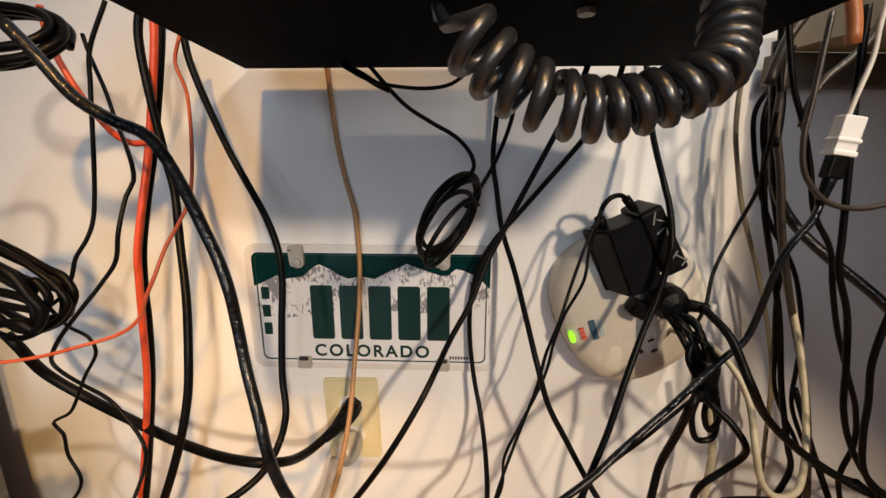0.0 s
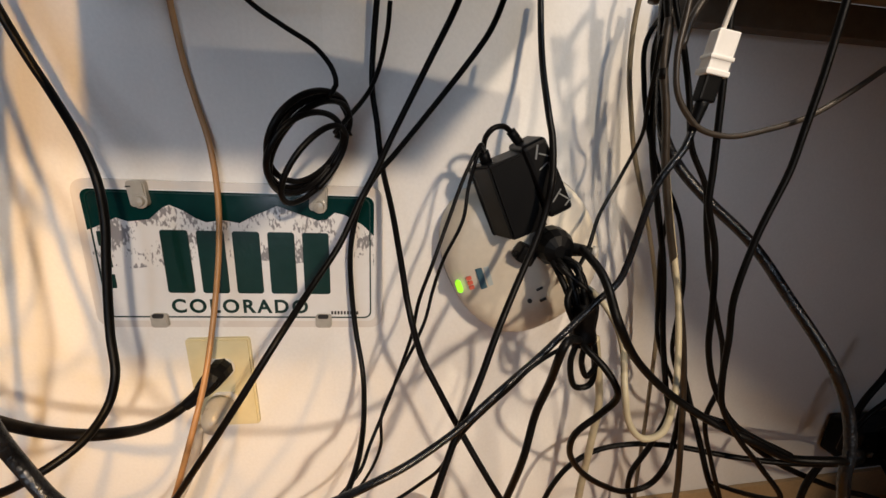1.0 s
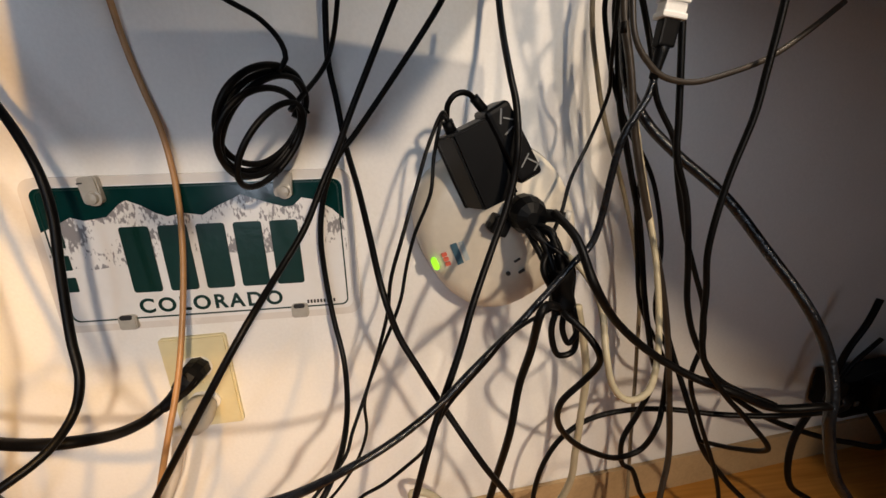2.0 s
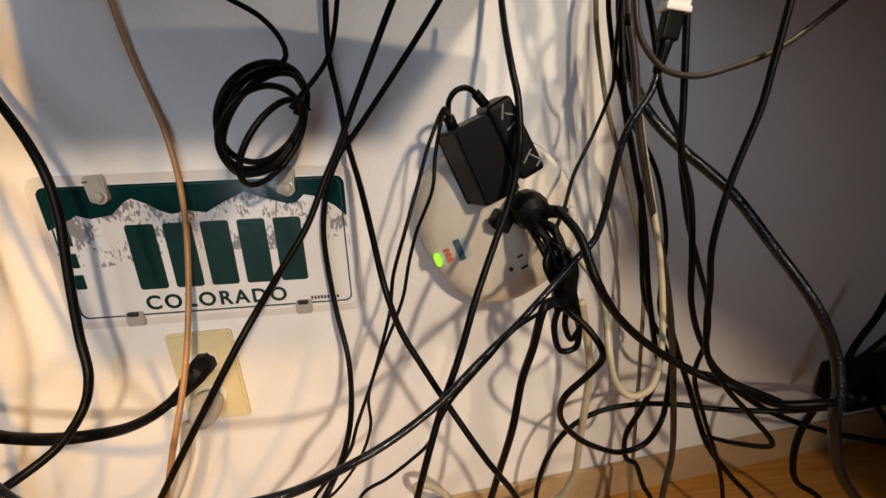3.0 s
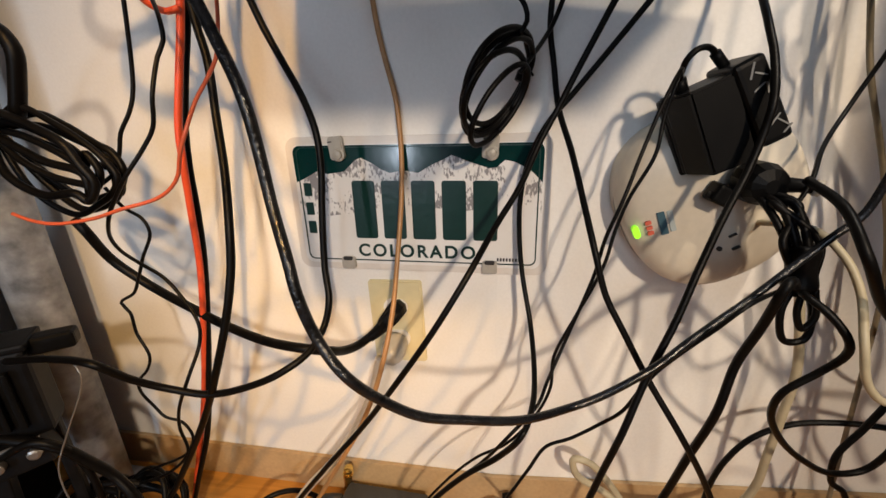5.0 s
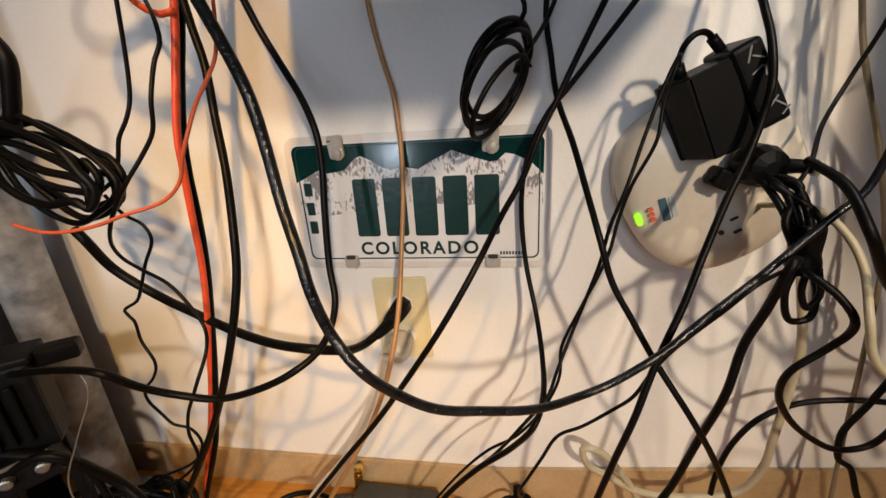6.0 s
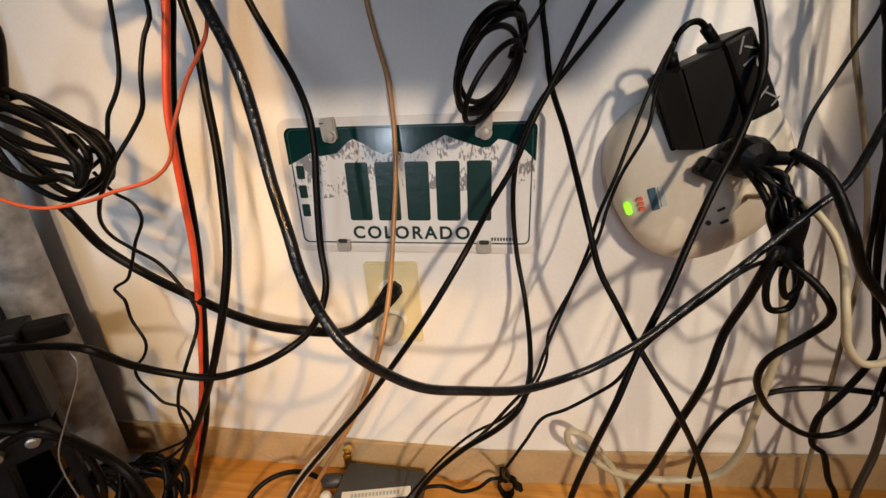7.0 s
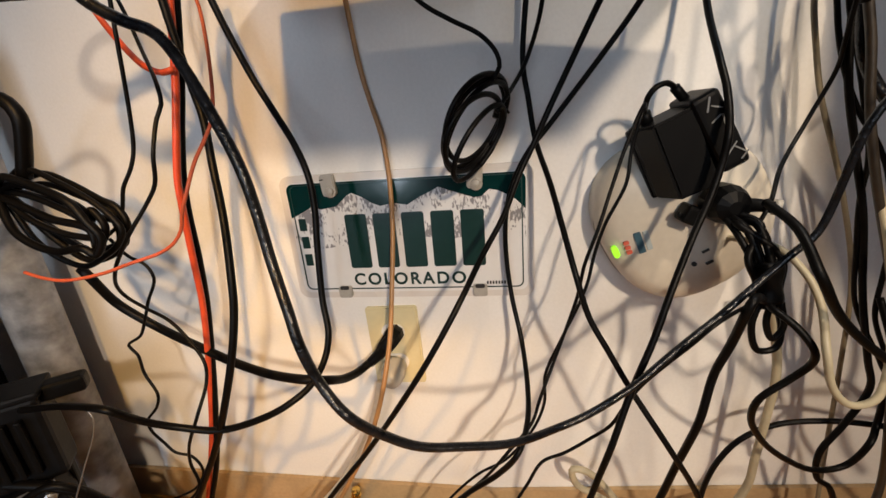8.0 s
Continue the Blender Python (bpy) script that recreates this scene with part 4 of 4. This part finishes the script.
cable([(0.254, -0.068, 0.599), (0.2485, -0.082, 0.602), (0.24, -0.084, 0.569), (0.236, -0.088, 0.539), (0.22, -0.084, 0.499), (0.211, -0.084, 0.467), (0.205, -0.088, 0.44), (0.196, -0.092, 0.417), (0.18, -0.096, 0.382), (0.163, -0.092, 0.332), (0.162, -0.092, 0.295), (0.148, -0.092, 0.256), (0.117, -0.092, 0.212), (0.083, -0.088, 0.183), (0.05, -0.088, 0.147), (-0.014, -0.084, 0.049), (-0.04, -0.094, 0.008)], 0.0017, M_RUBBER, "slim black cable hanging behind the desk")
cable([(0.343, -0.108, 0.52), (0.348, -0.144, 0.506), (0.353, -0.168, 0.477), (0.384, -0.156, 0.434), (0.426, -0.152, 0.396), (0.463, -0.16, 0.374), (0.495, -0.172, 0.363), (0.539, -0.172, 0.342), (0.581, -0.18, 0.345), (0.63, -0.15, 0.31), (0.7, -0.1, 0.265), (0.8, -0.04, 0.21), (0.9, 0.01, 0.175)], 0.0037, M_RUBBER, "slim black cable hanging behind the desk")
cable([(0.356, -0.108, 0.428), (0.351, -0.128, 0.43), (0.363, -0.14, 0.42), (0.375, -0.148, 0.402), (0.379, -0.144, 0.387), (0.371, -0.136, 0.365), (0.352, -0.132, 0.34), (0.353, -0.124, 0.312), (0.373, -0.112, 0.276), (0.415, -0.092, 0.232), (0.46, -0.076, 0.203), (0.49, -0.072, 0.208), (0.503, -0.076, 0.244), (0.515, -0.064, 0.257), (0.513, -0.064, 0.33)], 0.0032, M_RUBBER, "slim black cable hanging behind the desk")
cable([(0.425, -0.045, 0.766), (0.42, -0.045, 0.7), (0.428, -0.045, 0.62), (0.448, -0.045, 0.55), (0.466, -0.046, 0.49), (0.482, -0.05, 0.4), (0.493, -0.06, 0.335), (0.502, -0.06, 0.303), (0.488, -0.06, 0.254), (0.471, -0.06, 0.211), (0.477, -0.06, 0.173), (0.489, -0.06, 0.165), (0.507, -0.06, 0.122), (0.522, -0.06, 0.094), (0.528, -0.07, 0.008)], 0.0033, M_RUBBER, "slim black cable hanging behind the desk")
cable([(0.356, -0.108, 0.428), (0.318, -0.156, 0.451), (0.314, -0.144, 0.405), (0.308, -0.136, 0.367), (0.3, -0.14, 0.321), (0.291, -0.128, 0.255), (0.277, -0.12, 0.182), (0.259, -0.12, 0.135), (0.235, -0.12, 0.008)], 0.0037, M_RUBBER, "slim black cable hanging behind the desk")
cable([(0.9, 0.01, 0.16), (0.8, -0.05, 0.225), (0.68, -0.12, 0.28), (0.642, -0.096, 0.258), (0.588, -0.076, 0.25), (0.529, -0.056, 0.249), (0.488, -0.04, 0.24), (0.440, -0.033, 0.226), (0.404, -0.034, 0.203), (0.383, -0.034, 0.168), (0.372, -0.034, 0.128), (0.368, -0.035, 0.083), (0.370, -0.036, 0.046), (0.373, -0.040, 0.006)], 0.0033, M_RUBBER, "slim black cable hanging behind the desk")
cable([(0.352, -0.04, 0.468), (0.358, -0.112, 0.479), (0.371, -0.128, 0.462), (0.378, -0.14, 0.44), (0.375, -0.16, 0.408), (0.383, -0.164, 0.376), (0.398, -0.164, 0.361), (0.418, -0.16, 0.363), (0.439, -0.14, 0.377), (0.45, -0.12, 0.412), (0.458, -0.09, 0.468), (0.458, -0.06, 0.53), (0.450, -0.04, 0.60), (0.436, -0.03, 0.68), (0.430, -0.025, 0.768)], 0.003, M_CREAM, "cream flat cord hanging against the wall")
cable([(0.409, -0.036, 0.392), (0.427, -0.036, 0.302), (0.426, -0.036, 0.239), (0.423, -0.036, 0.178), (0.42, -0.036, 0.131), (0.401, -0.036, 0.09), (0.355, -0.036, 0.073), (0.282, -0.036, 0.074), (0.242, -0.036, 0.096), (0.21, -0.036, 0.118), (0.205, -0.036, 0.143), (0.224, -0.036, 0.14), (0.256, -0.036, 0.103), (0.28, -0.036, 0.058), (0.29, -0.046, 0.008)], 0.0047, M_CREAM, "cream cord curling along the baseboard")
cable([(0.356, -0.108, 0.432), (0.285, -0.172, 0.439), (0.271, -0.168, 0.418), (0.257, -0.16, 0.394), (0.24, -0.156, 0.369), (0.23, -0.152, 0.346), (0.219, -0.148, 0.318), (0.203, -0.14, 0.294), (0.178, -0.14, 0.274), (0.156, -0.14, 0.261), (0.14, -0.14, 0.229), (0.126, -0.14, 0.2), (0.119, -0.14, 0.186), (0.128, -0.03, 0.034)], 0.0017, M_RUBBER, "slim black cable hanging behind the desk")
cable([(0.392, -0.092, 0.7), (0.396, -0.084, 0.671), (0.402, -0.072, 0.642), (0.411, -0.056, 0.622), (0.401, -0.048, 0.581), (0.374, -0.068, 0.543), (0.356, -0.092, 0.515), (0.346, -0.096, 0.494)], 0.0019, M_RUBBER, "slim black cable hanging behind the desk")
cable([(0.432, -0.044, 0.765), (0.424, -0.044, 0.74), (0.406, -0.044, 0.706), (0.411, -0.044, 0.667), (0.426, -0.044, 0.62), (0.446, -0.044, 0.582), (0.463, -0.044, 0.559), (0.479, -0.044, 0.529), (0.497, -0.044, 0.464), (0.499, -0.044, 0.422), (0.502, -0.044, 0.378), (0.523, -0.044, 0.331), (0.513, -0.064, 0.33)], 0.0024, M_RUBBER, "slim black cable hanging behind the desk")
cable([(0.426, -0.044, 0.765), (0.422, -0.044, 0.735), (0.415, -0.044, 0.702), (0.419, -0.044, 0.672), (0.43, -0.044, 0.642), (0.448, -0.044, 0.588), (0.461, -0.044, 0.541), (0.462, -0.044, 0.503), (0.47, -0.044, 0.45), (0.481, -0.044, 0.393), (0.51, -0.044, 0.339), (0.538, -0.044, 0.298), (0.58, -0.06, 0.288)], 0.0024, M_RUBBER, "slim black cable hanging behind the desk")
cable([(0.406, -0.072, 0.765), (0.407, -0.072, 0.731), (0.409, -0.072, 0.687), (0.421, -0.072, 0.64), (0.431, -0.072, 0.59), (0.447, -0.072, 0.534), (0.463, -0.072, 0.487), (0.481, -0.072, 0.436), (0.498, -0.072, 0.373), (0.517, -0.072, 0.272), (0.529, -0.072, 0.184), (0.52, -0.08, 0.14), (0.51, -0.09, 0.06), (0.49, -0.1, 0.006)], 0.0037, M_GREY, "dark grey-brown cable hanging in a bundle")
cable([(0.368, -0.12, 0.765), (0.381, -0.12, 0.716), (0.394, -0.12, 0.687), (0.407, -0.12, 0.651), (0.418, -0.12, 0.612), (0.438, -0.12, 0.58), (0.447, -0.12, 0.546), (0.46, -0.12, 0.504), (0.479, -0.12, 0.459), (0.494, -0.12, 0.423), (0.501, -0.12, 0.384), (0.495, -0.12, 0.344), (0.516, -0.12, 0.286), (0.538, -0.12, 0.237), (0.556, -0.12, 0.19), (0.575, -0.12, 0.11), (0.6, -0.12, 0.006)], 0.0024, M_RUBBER, "slim black cable hanging behind the desk")
cable([(0.405, -0.06, 0.765), (0.409, -0.06, 0.726), (0.417, -0.06, 0.675), (0.425, -0.064, 0.628), (0.445, -0.068, 0.595), (0.472, -0.08, 0.565), (0.513, -0.1, 0.526), (0.545, -0.124, 0.478), (0.572, -0.152, 0.429), (0.589, -0.164, 0.39), (0.592, -0.176, 0.351), (0.59, -0.18, 0.328), (0.608, -0.184, 0.269), (0.64, -0.184, 0.226)], 0.0049, M_THICK, "thick black cable sweeping down to the floor")
cable([(0.398, -0.152, 0.765), (0.403, -0.152, 0.702), (0.411, -0.152, 0.637), (0.416, -0.152, 0.596), (0.419, -0.152, 0.57), (0.433, -0.152, 0.534), (0.443, -0.152, 0.485), (0.45, -0.152, 0.442), (0.467, -0.152, 0.401), (0.49, -0.158, 0.368), (0.539, -0.172, 0.345)], 0.0026, M_RUBBER, "slim black cable hanging behind the desk")
cable([(0.466, -0.172, 0.765), (0.465, -0.172, 0.708), (0.464, -0.172, 0.664), (0.461, -0.172, 0.623), (0.459, -0.172, 0.6), (0.447, -0.172, 0.549), (0.442, -0.172, 0.498), (0.447, -0.172, 0.464), (0.45, -0.172, 0.432), (0.458, -0.172, 0.399), (0.484, -0.172, 0.363), (0.515, -0.172, 0.33), (0.543, -0.172, 0.295), (0.545, -0.14, 0.265), (0.54, -0.1, 0.239)], 0.0025, M_RUBBER, "slim black cable hanging behind the desk")
cable([(0.368, -0.16, 0.758), (0.366, -0.16, 0.695), (0.365, -0.16, 0.674), (0.37, -0.16, 0.649), (0.38, -0.16, 0.635), (0.393, -0.16, 0.625), (0.416, -0.16, 0.621), (0.441, -0.16, 0.626), (0.473, -0.16, 0.637), (0.499, -0.16, 0.654), (0.522, -0.16, 0.672)], 0.0021, M_GREY, "dark grey-brown cable hanging in a bundle")
cable([(0.841, 0.0, 0.181), (0.848, 0.0, 0.26), (0.87, 0.0, 0.313), (0.878, 0.0, 0.348)], 0.0043, M_RUBBER, "slim black cable hanging behind the desk")
cable([(0.844, 0.0, 0.186), (0.864, 0.0, 0.239), (0.903, 0.0, 0.283)], 0.0031, M_RUBBER, "slim black cable hanging behind the desk")
cable([(0.58, -0.06, 0.288), (0.645, -0.06, 0.238), (0.683, -0.06, 0.215), (0.76, -0.06, 0.18), (0.808, -0.06, 0.164), (0.874, -0.06, 0.15), (0.92, 0.0, 0.16)], 0.0038, M_RUBBER, "slim black cable hanging behind the desk")
cable([(0.716, -0.072, 0.233), (0.705, -0.072, 0.196), (0.708, -0.072, 0.148), (0.723, -0.072, 0.111), (0.772, -0.072, 0.069), (0.792, -0.082, 0.008)], 0.0039, M_RUBBER, "slim black cable hanging behind the desk")
cable([(0.5, -0.046, 0.4), (0.514, -0.065, 0.34), (0.528, -0.085, 0.285), (0.54, -0.1, 0.239), (0.556, -0.1, 0.212), (0.592, -0.1, 0.167), (0.628, -0.1, 0.126), (0.655, -0.1, 0.07), (0.69, -0.1, 0.006)], 0.0033, M_RUBBER, "slim black cable hanging behind the desk")
cable([(-0.011, -0.08, 0.754), (0.003, -0.08, 0.741), (0.023, -0.08, 0.73), (0.049, -0.08, 0.724), (0.081, -0.08, 0.722), (0.102, -0.08, 0.726), (0.118, -0.08, 0.737)], 0.0018, M_RUBBER, "slim black cable hanging behind the desk")
cable([(-0.013, -0.076, 0.755), (-0.002, -0.076, 0.745), (0.017, -0.076, 0.735), (0.03, -0.076, 0.727), (0.043, -0.076, 0.721)], 0.0031, M_RUBBER, "slim black cable hanging behind the desk")
cable([(0.384, -0.152, 0.775), (0.391, -0.152, 0.753), (0.393, -0.152, 0.739)], 0.0048, M_COPPER, "orange-brown sleeve on a hanging cable")
cable([(0.44, -0.12, 0.77), (0.433, -0.12, 0.75), (0.419, -0.12, 0.734), (0.405, -0.12, 0.721), (0.397, -0.12, 0.706), (0.393, -0.12, 0.684)], 0.0028, M_GREY, "dark grey-brown cable hanging in a bundle")
cable([(0.389, -0.16, 0.645), (0.394, -0.16, 0.69), (0.397, -0.16, 0.705), (0.402, -0.16, 0.729), (0.402, -0.16, 0.751), (0.404, -0.16, 0.768)], 0.0017, M_WHITE_CABLE, "thin pale wire above the usb coupler")
cable([(0.413, -0.016, 0.781), (0.408, -0.016, 0.756), (0.408, -0.012, 0.724), (0.411, -0.012, 0.683), (0.419, -0.012, 0.647), (0.431, -0.012, 0.603), (0.468, -0.012, 0.508), (0.499, -0.010, 0.406), (0.512, -0.008, 0.291), (0.520, -0.010, 0.15), (0.524, -0.020, 0.008)], 0.0026, M_DULL_CREAM, "cream flat cord hanging against the wall")
cable([(0.4, -0.1, 0.782), (0.386, -0.1, 0.76), (0.379, -0.1, 0.738), (0.375, -0.1, 0.72)], 0.0044, M_GREY, "dark grey-brown cable hanging in a bundle")
cable([(0.397, -0.072, 0.786), (0.4, -0.072, 0.763), (0.403, -0.072, 0.735), (0.409, -0.072, 0.71), (0.411, -0.072, 0.669)], 0.0037, M_RUBBER, "slim black cable hanging behind the desk")
